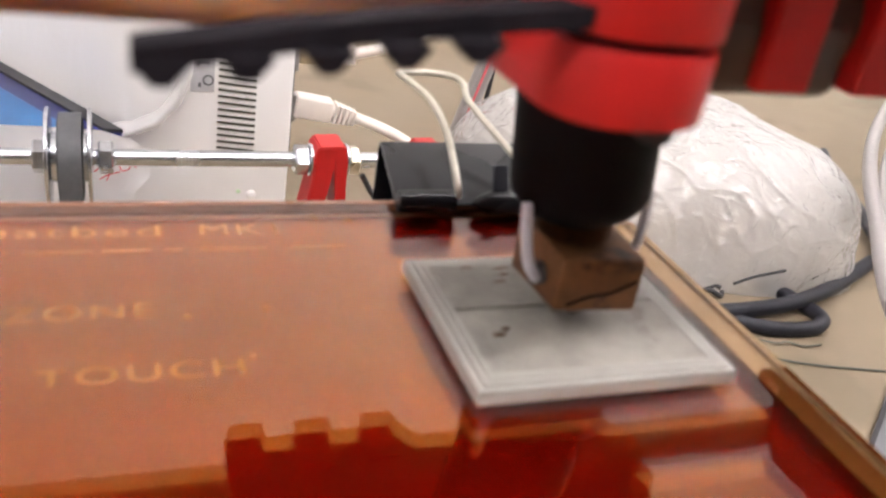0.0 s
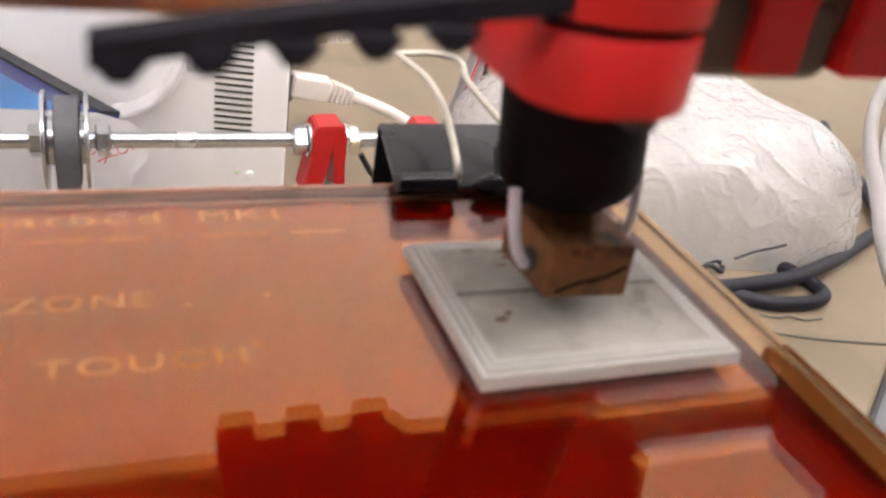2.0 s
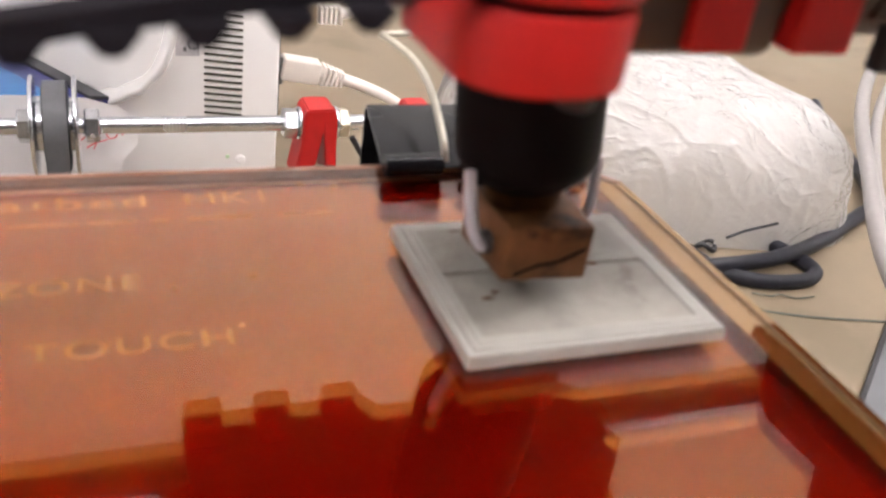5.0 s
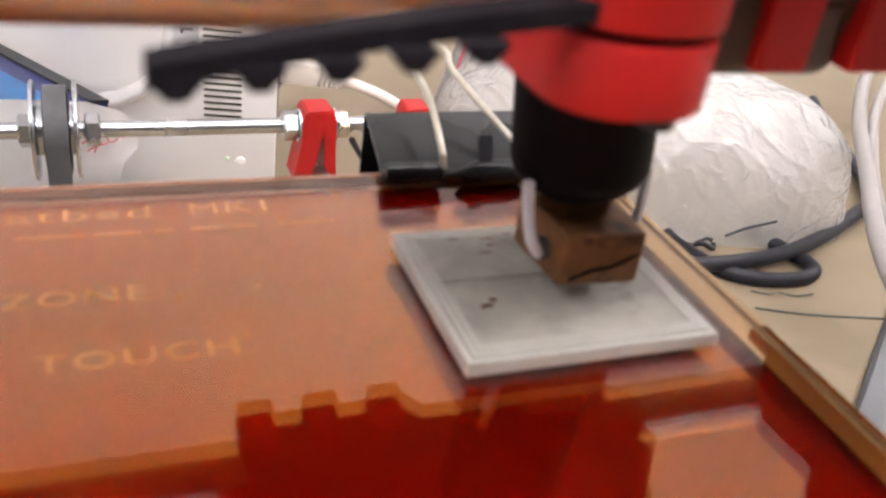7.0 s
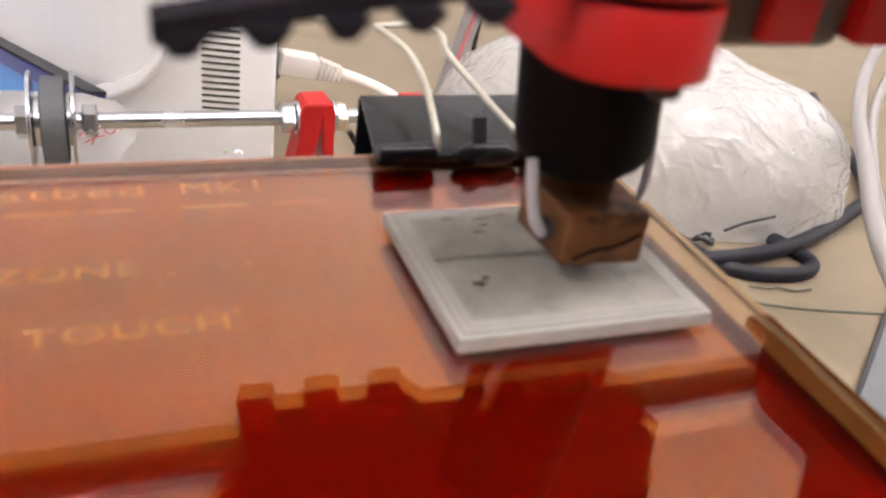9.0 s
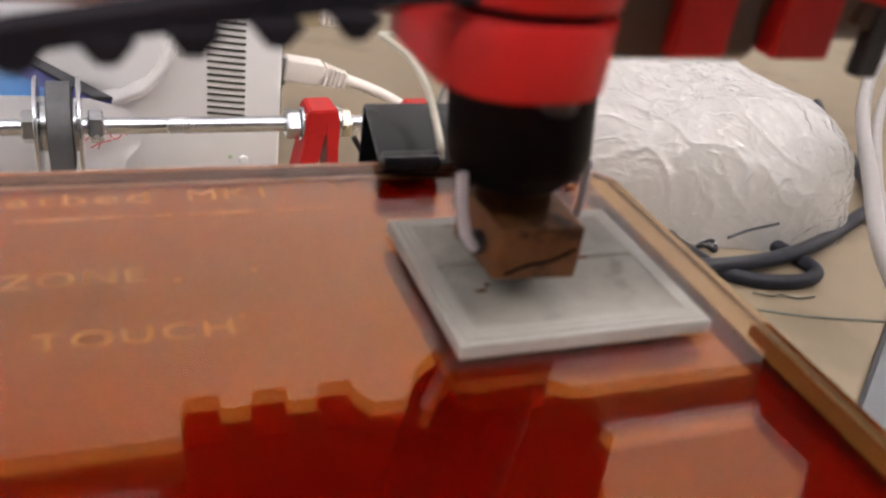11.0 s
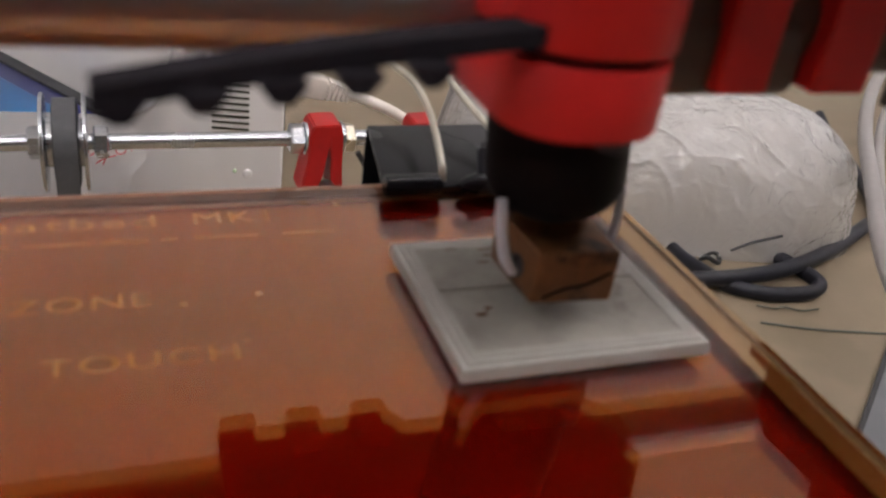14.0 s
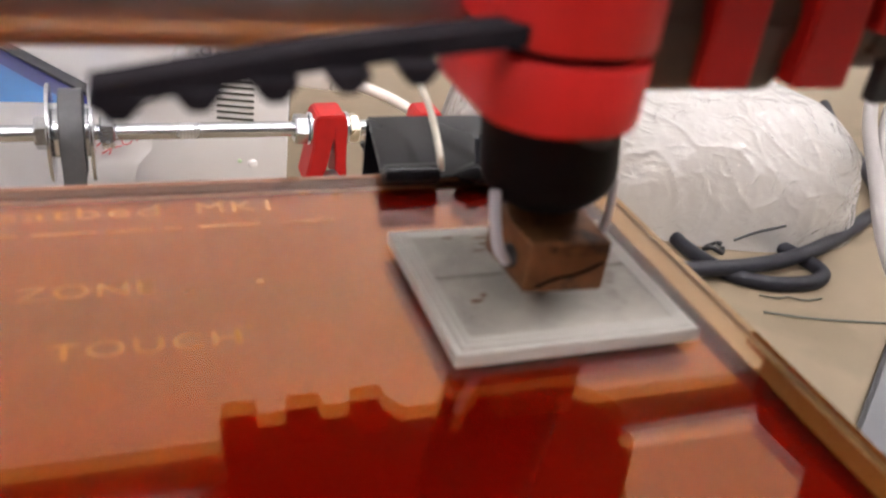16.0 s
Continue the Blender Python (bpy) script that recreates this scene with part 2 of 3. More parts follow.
def moved(bm, m):
    bmesh.ops.transform(bm, matrix=m, verts=bm.verts)
    return bm


def rod(p, q, r, seg=24, bevel=0.0):
    p, q = Vector(p), Vector(q)
    b = bmesh.new()
    bmesh.ops.create_cone(b, cap_ends=True, segments=seg, radius1=r, radius2=r, depth=(q - p).length)
    if bevel:
        rim = [e for e in b.edges if len(e.link_faces) == 2 and any(len(f.verts) > 4 for f in e.link_faces)]
        bmesh.ops.bevel(b, geom=rim, offset=bevel, segments=2, affect="EDGES")
    return moved(b, Matrix.Translation((p + q) / 2) @ (q - p).to_track_quat("Z", "Y").to_matrix().to_4x4())


def ring(p, q, r_out, r_in, seg=32, bevel=0.0):
    """A tube wall from p to q."""
    p, q = Vector(p), Vector(q)
    h = (q - p).length / 2
    return moved(lathe([(r_in, -h), (r_out - bevel, -h), (r_out, -h + bevel), (r_out, h - bevel), (r_out - bevel, h), (r_in, h)], seg, True),
                 Matrix.Translation((p + q) / 2) @ (q - p).to_track_quat("Z", "Y").to_matrix().to_4x4())


def lathe(profile, seg=32, closed=False):
    b = bmesh.new()
    loops = []
    for k in range(seg):
        a = 2 * math.pi * k / seg
        loops.append([b.verts.new((r * math.cos(a), r * math.sin(a), z)) for r, z in profile])
    n = len(profile)
    for k in range(seg):
        l0, l1 = loops[k], loops[(k + 1) % seg]
        for i in range(n if closed else n - 1):
            b.faces.new((l0[i], l1[i], l1[(i + 1) % n], l0[(i + 1) % n]))
    if not closed:
        b.faces.new([l[0] for l in loops])
        b.faces.new([l[-1] for l in loops])
    return b


def spline(points, steps=10):
    pts = [Vector(p) for p in points]
    pts = [2 * pts[0] - pts[1]] + pts + [2 * pts[-1] - pts[-2]]
    out = []
    for i in range(1, len(pts) - 2):
        a, b_, c, d = pts[i - 1:i + 3]
        for k in range(steps):
            t = k / steps
            out.append(0.5 * (2 * b_ + (c - a) * t + (2 * a - 5 * b_ + 4 * c - d) * t * t + (3 * b_ - a - 3 * c + d) * t ** 3))
    return out + [pts[-2]]


def tube(points, r, seg=20, steps=10, flat=1.0):
    """A round cable along a smooth curve through the points; flat squeezes it upright."""
    path = spline(points, steps)
    b = bmesh.new()
    rings = []
    side = None
    for i, p in enumerate(path):
        d = (path[min(i + 1, len(path) - 1)] - path[max(i - 1, 0)]).normalized()
        if side is None:
            side = d.cross(Vector((0, 0, 1)) if abs(d.z) < 0.9 else Vector((1, 0, 0))).normalized()
        side = (side - d * side.dot(d)).normalized()
        up = side.cross(d)
        rings.append([b.verts.new(p + side * r * math.cos(2 * math.pi * k / seg) + up * r * flat * math.sin(2 * math.pi * k / seg)) for k in range(seg)])
    for r0, r1 in zip(rings, rings[1:]):
        for k in range(seg):
            b.faces.new((r0[k], r0[(k + 1) % seg], r1[(k + 1) % seg], r1[k]))
    b.faces.new(rings[0])
    b.faces.new(rings[-1])
    return b


def writing(name, text, x, y, z, size, mat, parent, stretch=1.0, align="LEFT"):
    cu = bpy.data.curves.new(name, "FONT")
    cu.body, cu.size, cu.extrude, cu.align_x = text, size * 1.02, 0.01, align
    cu.space_character = 1.12
    tmp = new("tmp_text", cu)
    dg = bpy.context.evaluated_depsgraph_get()
    me = bpy.data.meshes.new_from_object(tmp.evaluated_get(dg))
    bpy.data.objects.remove(tmp)
    bm = bmesh.new()
    bm.from_mesh(me)
    moved(bm, Matrix.Translation((x, y, z)) @ Matrix.Diagonal((stretch, 1, 1, 1)))
    return part(name, bm, mat, parent, smooth=False)


# ---- the room: closed round the printer ----
TABLE_Z = -190.0
X0, X1, Y0, Y1, ZF, ZC = -2200.0, 2400.0, -1800.0, 1560.0, -910.0, 1650.0
solid("floor", box(X0, X1, Y0, Y1, ZF - 60, ZF), FLOOR, (0, 0, ZF), "grey lino floor of the workshop", "floor", kind="structure", smooth=False)
solid("ceiling", box(X0, X1, Y0, Y1, ZC, ZC + 80), WALL, (0, 0, ZC), "plain white painted ceiling", "ceiling", kind="structure", smooth=False)
for nm, b in (("wall_west", (X0 - 100, X0, Y0, Y1)), ("wall_east", (X1, X1 + 100, Y0, Y1)), ("wall_south", (X0, X1, Y0 - 100, Y0)), ("wall_north", (X0, X1, Y1, Y1 + 100))):
    # the south wall is out of view and simply dark grey
    dark = nm == "wall_south"
    solid(nm, box(*b, ZF, ZC), DARK_WALL if dark else WALL, (b[0], b[2], ZF), "unseen plain dark grey wall" if dark else "plain white painted wall", "wall", kind="structure", smooth=False)


def ceiling_light(x, y):
    t = thing("ceiling_light", (x, y, ZC), "hanging white batten with two glowing fluorescent tubes", "lamp", "ceiling lights")
    part("frame", box(x - 640, x + 640, y - 20, y + 20, ZC - 260, ZC - 230, 4), FIXTURE, t)
    for dx in (-500, 500):
        part("hanger", rod((x + dx, y, ZC - 232), (x + dx, y, ZC - 1), 6, 12), FIXTURE, t)
    for dy in (-45, 45):
        part("tube_lamp", rod((x - 600, y + dy, ZC - 250), (x + 600, y + dy, ZC - 250), 18, 16), LIGHT, t, "glowing fluorescent tube")
    return t


first = ceiling_light(-1400, 100)
for x, y in ((850, 220), (1650, 400), (-1100, -700), (0, -700), (1100, -700)):
    copy_thing(first, Matrix.Translation((x * MM, y * MM, ZC * MM)))

table = thing("worktable", (0, 600, TABLE_Z), "large beige work table under the printer", "table")
part("tabletop", box(-900, 1100, -300, 1500, TABLE_Z - 28, TABLE_Z, 3), TABLE, table)
for x, y in ((-860, -260), (1060, -260), (-860, 1460), (1060, 1460)):
    part("leg", box(x - 25, x + 25, y - 25, y + 25, ZF, TABLE_Z - 28, 2), BLACK, table)

# ---- the heated bed: board, glass, tape and lettering ----
BX0, BX1, BY0, BY1 = -140.0, 70.2, -70.0, 105.8
heatbed = thing("heatbed", (0, 0, -4.6), "red circuit-board print bed under clear glass with amber rim", "print bed")
part("board", prism([(BX0, BY0), (BX1, BY0), (BX1, BY1 - 7), (BX1 - 5, BY1 - 1), (BX1 - 12, BY1), (BX0, BY1)], -3.4, -1.4), BOARD, heatbed, "red circuit board with yellow lettering", smooth=False)
sheet = part("glass", prism([(BX0 + 1, BY0 + 1), (BX1 - 0.7, BY0 + 1), (BX1 - 0.7, BY1 - 7.5), (BX1 - 5.4, BY1 - 1.8), (BX1 - 12, BY1 - 0.7), (BX0 + 1, BY1 - 0.7)], -1.3, 0.0), GLASS, heatbed, "clear mirror-smooth glass sheet", smooth=False)
sheet.data.materials.append(CLEAR)
for f in sheet.data.polygons:
    f.material_index = 0 if f.normal.z > 0.5 else 1
part("rim", box(BX0, BX1 - 12, BY1 - 0.6, BY1 + 0.5, -1.3, 0.05, 0.2), GLASS_EDGE, heatbed, "dull ground edge of the glass")
part("rim", box(BX1 - 1.9, BX1 + 0.4, BY0, BY1 - 8, -1.3, 0.06, 0.2), EDGE_TAPE, heatbed, "amber taped edge of the glass")
part("tape", box(BX0 + 2, BX1 - 13, BY1 - 2.2, BY1 - 0.8, -1.39, -1.34), GLASS_EDGE, heatbed, "dull strip of tape", smooth=False)
part("corner_rim", prism([(BX1 + 0.4, BY1 - 7.9), (BX1 - 5, BY1 - 0.9), (BX1 - 11.9, BY1 + 0.5), (BX1 - 11.9, BY1 - 0.55), (BX1 - 5.3, BY1 - 1.7), (BX1 - 0.6, BY1 - 7.9)], -1.3, 0.05, 0.1), GLASS_EDGE, heatbed)
ZT = -1.365
writing("lettering", "TOUCH", -8.0, 70.3, ZT, 3.8, SILK, heatbed, 1.32)
writing("lettering", "ZONE", -11.5, 81.4, ZT, 3.8, SILK, heatbed, 1.3)
writing("lettering", "Heatbed", 5.1, 99.4, ZT, 4.1, SILK, heatbed, 1.62, "RIGHT")
writing("lettering", "MK1", 9.0, 99.4, ZT, 4.1, SILK, heatbed, 1.3)
part("printed_dot", rod((12.2, 73.2, ZT), (12.2, 73.2, ZT + 0.03), 0.35), SILK, heatbed)
for x, y in ((6.4, 81.0), (14.8, 82.0)):
    part("printed_dot", rod((x, y, ZT), (x, y, ZT + 0.03), 0.45), SILK, heatbed)
part("edge_tape", prism([(BX1 - 2.0, BY0 + 2), (BX1 - 2.0, BY1 - 8.2), (BX1 - 3.6, BY1 - 6.0), (BX1 - 4.6, BY1 - 9.0), (BX1 - 5.3, BY0 + 60), (BX1 - 4.8, BY0 + 2)], 0.012, 0.05), EDGE_TAPE, heatbed, "amber film folded over the edge of the glass", smooth=False)
part("tape_streak", box(BX1 - 1.5, BX1 - 0.75, BY0 + 1, BY1 - 8.4, 0.03, 0.09, 0.02), TAPE_BROWN, heatbed, "brown line along the taped edge")
for x0, x1 in ((-20, -12), (-10.5, -3), (-2, 3.5), (5, 7), (9, 17), (20, 27)):
    part("printed_bar", box(x0, x1, 95.5, 96.0, ZT, ZT + 0.03), SILK, heatbed)
for x, y in ((23.6, 103.6), (28.0, 102.6)):
    part("printed_mark", prism([(x, y), (x + 1.6, y - 0.6), (x + 1.1, y + 1.2)], ZT, ZT + 0.03), SILK, heatbed)

# ---- the grey print on the glass ----
PX0, PX1, PYF, PYB, SEAM_Y = 31.6, 61.8, 60.4, 86.6, 74.8
print_thing = thing("grey_print", (46, 73, 0), "flat grey square plastic print, half of its top layer filled", "printed part")
part("base", box(PX0 + 0.05, PX1 - 0.05, PYF + 0.05, PYB - 0.05, 0.005, 1.2, 0.1, 2), PLASTIC_BASE, print_thing)
for k, (a, b) in enumerate(((0.1, 0.95), (0.9, 1.75), (1.7, 2.5))):
    z1 = (1.66, 1.86, 1.94)[k]
    bm = box(PX0 + a, PX1 - a, PYF + a, PYF + b, 1.0, z1, 0.12)
    box(PX0 + a, PX1 - a, PYB - b, PYB - a, 1.0, z1, 0.12, bm=bm)
    box(PX0 + a, PX0 + b, PYF + a, PYB - a, 1.0, z1, 0.12, bm=bm)
    box(PX1 - b, PX1 - a, PYF + a, PYB - a, 1.0, z1, 0.12, bm=bm)
    part("outline_bead", bm, PLASTIC_GREY_SIDE, print_thing)
part("fill", box(PX0 + 2.4, PX1 - 2.4, PYF + 2.4, SEAM_Y - 0.06, 1.0, 1.82, 0.05), PLASTIC_GREY, print_thing)
part("top_layer", box(PX0 + 2.4, PX1 - 2.4, SEAM_Y + 0.06, PYB - 2.4, 1.0, 1.97, 0.1), PLASTIC_GREY, print_thing)
for x, y, sx, sy in ((43.0, 83.2, 1.4, 0.22), (41.6, 80.2, 1.1, 0.20), (42.8, 81.7, 0.9, 0.2), (38.6, 83.6, 1.0, 0.16), (46.0, 84.0, 0.8, 0.2), (37.4, 69.6, 0.8, 0.2), (38.5, 70.6, 0.5, 0.16), (52.6, 74.7, 0.7, 0.22)):
    bm = bmesh.new()
    bmesh.ops.create_icosphere(bm, subdivisions=2, radius=1)
    for v in bm.verts:
        v.co *= 1 + 0.3 * noise.noise(v.co * 2 + Vector((x, y, 0)))
        v.co = Vector((x + v.co.x * sx, y + v.co.y * sy, 1.85 + v.co.z * 0.22))
    part("charred_blob", bm, BRASS, print_thing, "brown charred speck")

# ---- the binder clip on the bed's back edge ----
clip = thing("binder_clip", (50, 105, -2), "black steel binder clip with cream wire handles on the bed", "clip")


def shell(x0, x1, profile, thick=0.45):
    """A bent steel sheet: a profile in y, z between x0 and x1."""
    b = bmesh.new()
    pts = [Vector((0, y, z)) for y, z in profile]
    left, right = [], []
    for i, p in enumerate(pts):
        d = (pts[min(i + 1, len(pts) - 1)] - pts[max(i - 1, 0)]).normalized()
        n = Vector((0, -d.z, d.y)) * thick
        left.append(p + n * 0.5)
        right.append(p - n * 0.5)
    loop = left + right[::-1]
    f = b.faces.new([b.verts.new((x0, p.y, p.z)) for p in loop])
    up = bmesh.ops.extrude_face_region(b, geom=[f])
    for v in up["geom"]:
        if isinstance(v, bmesh.types.BMVert):
            v.co.x = x1
    return b


skew = Matrix.Identity(4)
skew[0][1], skew[0][3] = 0.15, -0.15 * 102.0
part("body", moved(shell(35.2, 65.9, [(102.6, 0.9), (105, 1.6), (121.5, 2.4), (122.6, 1.4), (122.6, -11.0), (121.5, -12.2), (105, -8.6), (102.6, -6.2)]), skew), STEEL_BLACK, clip)
for x0, x1 in ((35.2, 43.4), (57.6, 66.0)):
    part("jaw", rod((x0, 101.6, 2.0), (x1, 101.6, 2.0), 1.55, 24, 0.25), STEEL_BLACK, clip)
    part("jaw", rod((x0, 101.8, -6.4), (x1, 101.8, -6.4), 1.2, 20, 0.25), STEEL_BLACK, clip)
lobe = lathe([(0.25, -5.3), (0.9, -4.6), (1.55, -3.0), (1.7, -2.2), (1.7, 2.2), (1.55, 3.0), (0.9, 4.6), (0.25, 5.3)], 24)
part("jaw", moved(lobe, Matrix.Translation((51.5, 101.6, 1.75)) @ Matrix.Rotation(radians(90), 4, "Y")), STEEL_BLACK, clip)
# tab added for the dark upright streak its reflection makes in the glass
part("mirrored_tab", moved(box(-1.1, 1.1, -0.25, 0.25, 0, 5.6, 0.15), Matrix.Translation((51.0, 102.8, 0.8)) @ Matrix.Rotation(radians(-22), 4, "X")), TAB, clip)
handle = [(43.7, 101.4, 2.6), (43.6, 102.5, 5.0), (44.4, 111, 8.6), (45.4, 121.5, 9.4), (44.0, 127, 10.2), (42.6, 131, 10.6)]
part("handle", tube(handle, 0.52, 20), WIRE_CREAM, clip, "cream wire handle")
handle = [(58.0, 101.2, 2.2), (57.2, 102.2, 3.4), (54.4, 110, 6.2), (51.9, 122, 9.3), (52.6, 127, 10.4), (51.6, 130.5, 10.6), (48.6, 132.5, 10.4), (45.0, 132, 10.4), (42.6, 131, 10.6)]
part("handle", tube(handle, 0.52, 20), WIRE_CREAM, clip, "cream wire handle")

# ---- the print head: hot end, belt clamp and carriage, all in its place at zero ----
head = thing("print_head", (35, 75, 36), "red plastic printer carriage with black hot end and brass block", "print head")
AX, AY = 35.4, 76.5
lean = Matrix.Translation((AX, AY, 14)) @ Matrix.Rotation(radians(-7), 4, "Y") @ Matrix.Translation((-AX, -AY, -14))
body = lathe([(4.4, 0.3), (5.2, 0.5), (6.9, 1.9), (7.5, 2.9), (7.7, 3.9), (7.7, 20.5)], 48)
part("insulator", moved(body, lean @ Matrix.Translation((AX, AY, 12.9))), PEEK, head, "black cylindrical insulator")
neck = lathe([(3.6, 10.0)] + [(r, 10.3 + 0.3 * k + dz) for k in range(8) for r, dz in ((4.3, 0.0), (3.8, 0.15))] + [(4.0, 15.0)], 32)
part("neck", moved(neck, Matrix.Translation((AX, AY, 0))), BRASS, head)
block = prism([(30.9, 69.2), (40.6, 68.5), (41.1, 78.4), (30.2, 79.4)], 4.6, 11.0, 0.5, 3)
part("heater_block", block, BRASS, head, "heat-stained brass heater block")
part("burnt_strand", tube([(32.2, 69.05, 5.4), (34.6, 68.85, 6.5), (37.2, 68.7, 7.0), (39.9, 68.5, 8.4)], 0.16), PEEK, head, "dark burnt plastic strand")
part("nozzle", moved(lathe([(0.45, 2.05), (1.1, 2.25), (3.0, 4.2), (3.0, 4.9)], 24), Matrix.Translation((35.6, 73.4, 0))), BRASS, head, "brass nozzle")
part("resistor", rod((29.6, 73.0, 7.4), (33, 73.0, 7.4), 1.3, 24, 0.3), RUBBER_GREY, head, "grey heater cartridge end")
part("heater_lead", tube([(27.6, 73.5, 15.5), (27.8, 72.6, 12.0), (28.3, 71.8, 9.2), (29.7, 72.2, 7.2)], 0.66), LEAD, head, "grey heater wire")
part("heater_lead", tube([(42.8, 74.6, 16.0), (42.9, 74.4, 12.6), (42.7, 74.2, 10.0), (41.4, 74.2, 7.6)], 0.5), LEAD, head, "grey heater wire")
part("thermistor_lead", tube([(43.2, 78.5, 16.0), (43.4, 78, 12.6), (41.2, 78, 10.2)], 0.4), LEAD, head)


def rounded(x0, x1, y0, y1, r, steps=8):
    """An outline with round front corners (towards y0)."""
    pts = [(x1, y1), (x0, y1)]
    for cx, a0 in ((x0 + r, 180), (x1 - r, 270)):
        for k in range(steps + 1):
            a = radians(a0 + 90 * k / steps)
            pts.append((cx + r * math.cos(a), y0 + r + r * math.sin(a)))
    return pts


part("belt_clamp", prism(rounded(13.3, 25.4, 44.3, 58.5, 5.0), 34.6, 39.5, 0.3), RED, head, "red lower half of the belt clamp")
part("belt_clamp", prism(rounded(13.3, 25.4, 44.1, 58.5, 5.0), 40.2, 58, 0.3), RED, head, "red upper half of the belt clamp")
part("groove_packing", prism(rounded(14.1, 24.8, 45.3, 58, 4.4), 39.4, 40.3), RUBBER, head, "dark belt held in the clamp's groove")
part("clamp_screw", rod((22.0, 47.6, 32.9), (22.0, 47.6, 35), 1.3, 12, 0.2), BLACK, head, "black screw end")
# toothed tail of the belt, sagging away from the clamp
bm = bmesh.new()
ROOT, TIP = Vector((14.5, 47.0, 41.15)), Vector((-11.6, 45.2, 37.8))


def sag(s):
    p = ROOT.lerp(TIP, s)
    return Vector((p.x, p.y, p.z + 0.35 * math.sin(math.pi * s)))


N = 26
strip = []
for k in range(N + 1):
    p = sag(k / N)
    strip.append([bm.verts.new((p.x, p.y + dy, p.z + dz)) for dy, dz in ((-1.3, -0.6), (1.3, -0.6), (1.3, 0.75), (-1.3, 0.75))])
for a, b in zip(strip, strip[1:]):
    for i in range(4):
        bm.faces.new((a[i], a[(i + 1) % 4], b[(i + 1) % 4], b[i]))
bm.faces.new(strip[0])
bm.faces.new(strip[-1])
part("belt_tail", bm, RUBBER, head, "loose end of black toothed belt", smooth=False)
tooth = bmesh.new()
f = tooth.faces.new([tooth.verts.new((x, -1.3, z)) for x, z in ((-1.5, 0.2), (-0.5, -1.05), (0.5, -1.05), (1.5, 0.2))])
up = bmesh.ops.extrude_face_region(tooth, geom=[f])
for v in up["geom"]:
    if isinstance(v, bmesh.types.BMVert):
        v.co.y = 1.3
bmesh.ops.bevel(tooth, geom=list(tooth.edges), offset=0.12, segments=2, affect="EDGES")
for k in range(5):
    p = Vector((-10.2 + 4.25 * k, 45.1, 37.6 + 0.52 * k))
    part("belt_tooth", moved(tooth.copy(), Matrix.Translation(p)), RUBBER, head)
tooth.free()
# front ribs of the carriage and the bushing under them
for x0, x1 in ((33.0, 38.0), (42.4, 47.9)):
    part("rib", box(x0, x1, 52, 62, 35.1, 60, 0.4), RED, head, "red carriage rib")
part("rib_back", box(28, 56, 60.5, 63, 37.0, 60, 0.3), RED, head)
part("bushing", box(27.5, 42.3, 53.2, 61, 34.2, 41, 1.6, 4), DARK, head, "dark brown bushing")
part("bearing", ring((27, 58.5, 40.0), (66, 58.5, 40.0), 4.9, 4.0, 32, 0.4), DARK, head, "dark brown rod bearing")
# added block above the view, keeps the ceiling light off the ribs
part("shade_block", box(27, 88, 40, 64, 51, 84, 2), RED, head, "unseen red block added over the carriage to shade its ribs")
part("strap_end", box(52.6, 54.9, 53.0, 54.6, 33.3, 42, 0.3), BLACK, head, "black strap end")
part("strap_end", box(60.6, 64.0, 53.0, 54.8, 30.4, 42, 0.3), BLACK, head, "black strap end")
part("arm", moved(box(-9, 14, -4, 4, 0, 22, 0.5), Matrix.Translation((58, 56, 38.6)) @ Matrix.Rotation(radians(9), 4, "Y")), RED, head, "red slanted arm")
part("arm_strip", moved(box(-7, 14, -3, 4, -2.2, 0.2, 0.4), Matrix.Translation((58, 56.4, 38.6)) @ Matrix.Rotation(radians(9), 4, "Y")), DARK, head, "dark brown strip under the arm")
# underside and clamp plate get the darker red as painted shade
part("plate_underside", prism([(-10, 72.6), (-2.5, 85.5), (1.2, 87.0), (63, 87.0), (63.8, 82.5), (57, 74), (57, 72.6)], 35.2, 41.6, 0.3), RED_SHADED, head, "red underside of the carriage, its shade put into the colour")
part("clamp_plate", prism([(1.2, 85), (1.2, 98.3), (27.5, 98.3), (29, 95.5), (60, 95), (63.5, 91), (63.5, 85)], 34.0 - 0.25, 34.0 - 0.05), RED_SHADED, head, "thin red plate under the rear rod, coloured as in shade", smooth=False)
# plate over the bed with the three clamp ribs behind it
part("plate", prism([(-12, 72.6), (-2.5, 85.5), (1.2, 88), (1.2, 95), (28, 95), (30, 96.5), (62.0, 96.5), (63.8, 93), (64, 82.5), (57, 74), (57, 72.6)], 42.3, 45, 0.3), RED, head, "red carriage plate")
for x0 in (1.9, 11.6, 21.6):
    rib = box(x0, x0 + 5.0, 96.7, 100.6, 33.2, 36, 0.2)
    box(x0, x0 + 5.0, 93.6, 100.5, 32.9, 33.7, 0.1, bm=rib)
    part("clamp_rib", rib, RED, head, "red clamp rib")

# ---- static axis rods and end bracket over the bed ----
gantry = thing("x_axis", (0, 80, 38), "pair of chromed axis rods held in plastic end brackets", "printer axis")
part("smooth_rod", rod((-180, 58.5, 40.0), (116, 58.5, 40.0), 3.9, 48), CHROME, gantry, "chromed smooth rod")
part("smooth_rod", rod((-180, 93.2, 38.0), (116, 92.3, 38.0), 3.8, 48), CHROME, gantry, "chromed smooth rod")
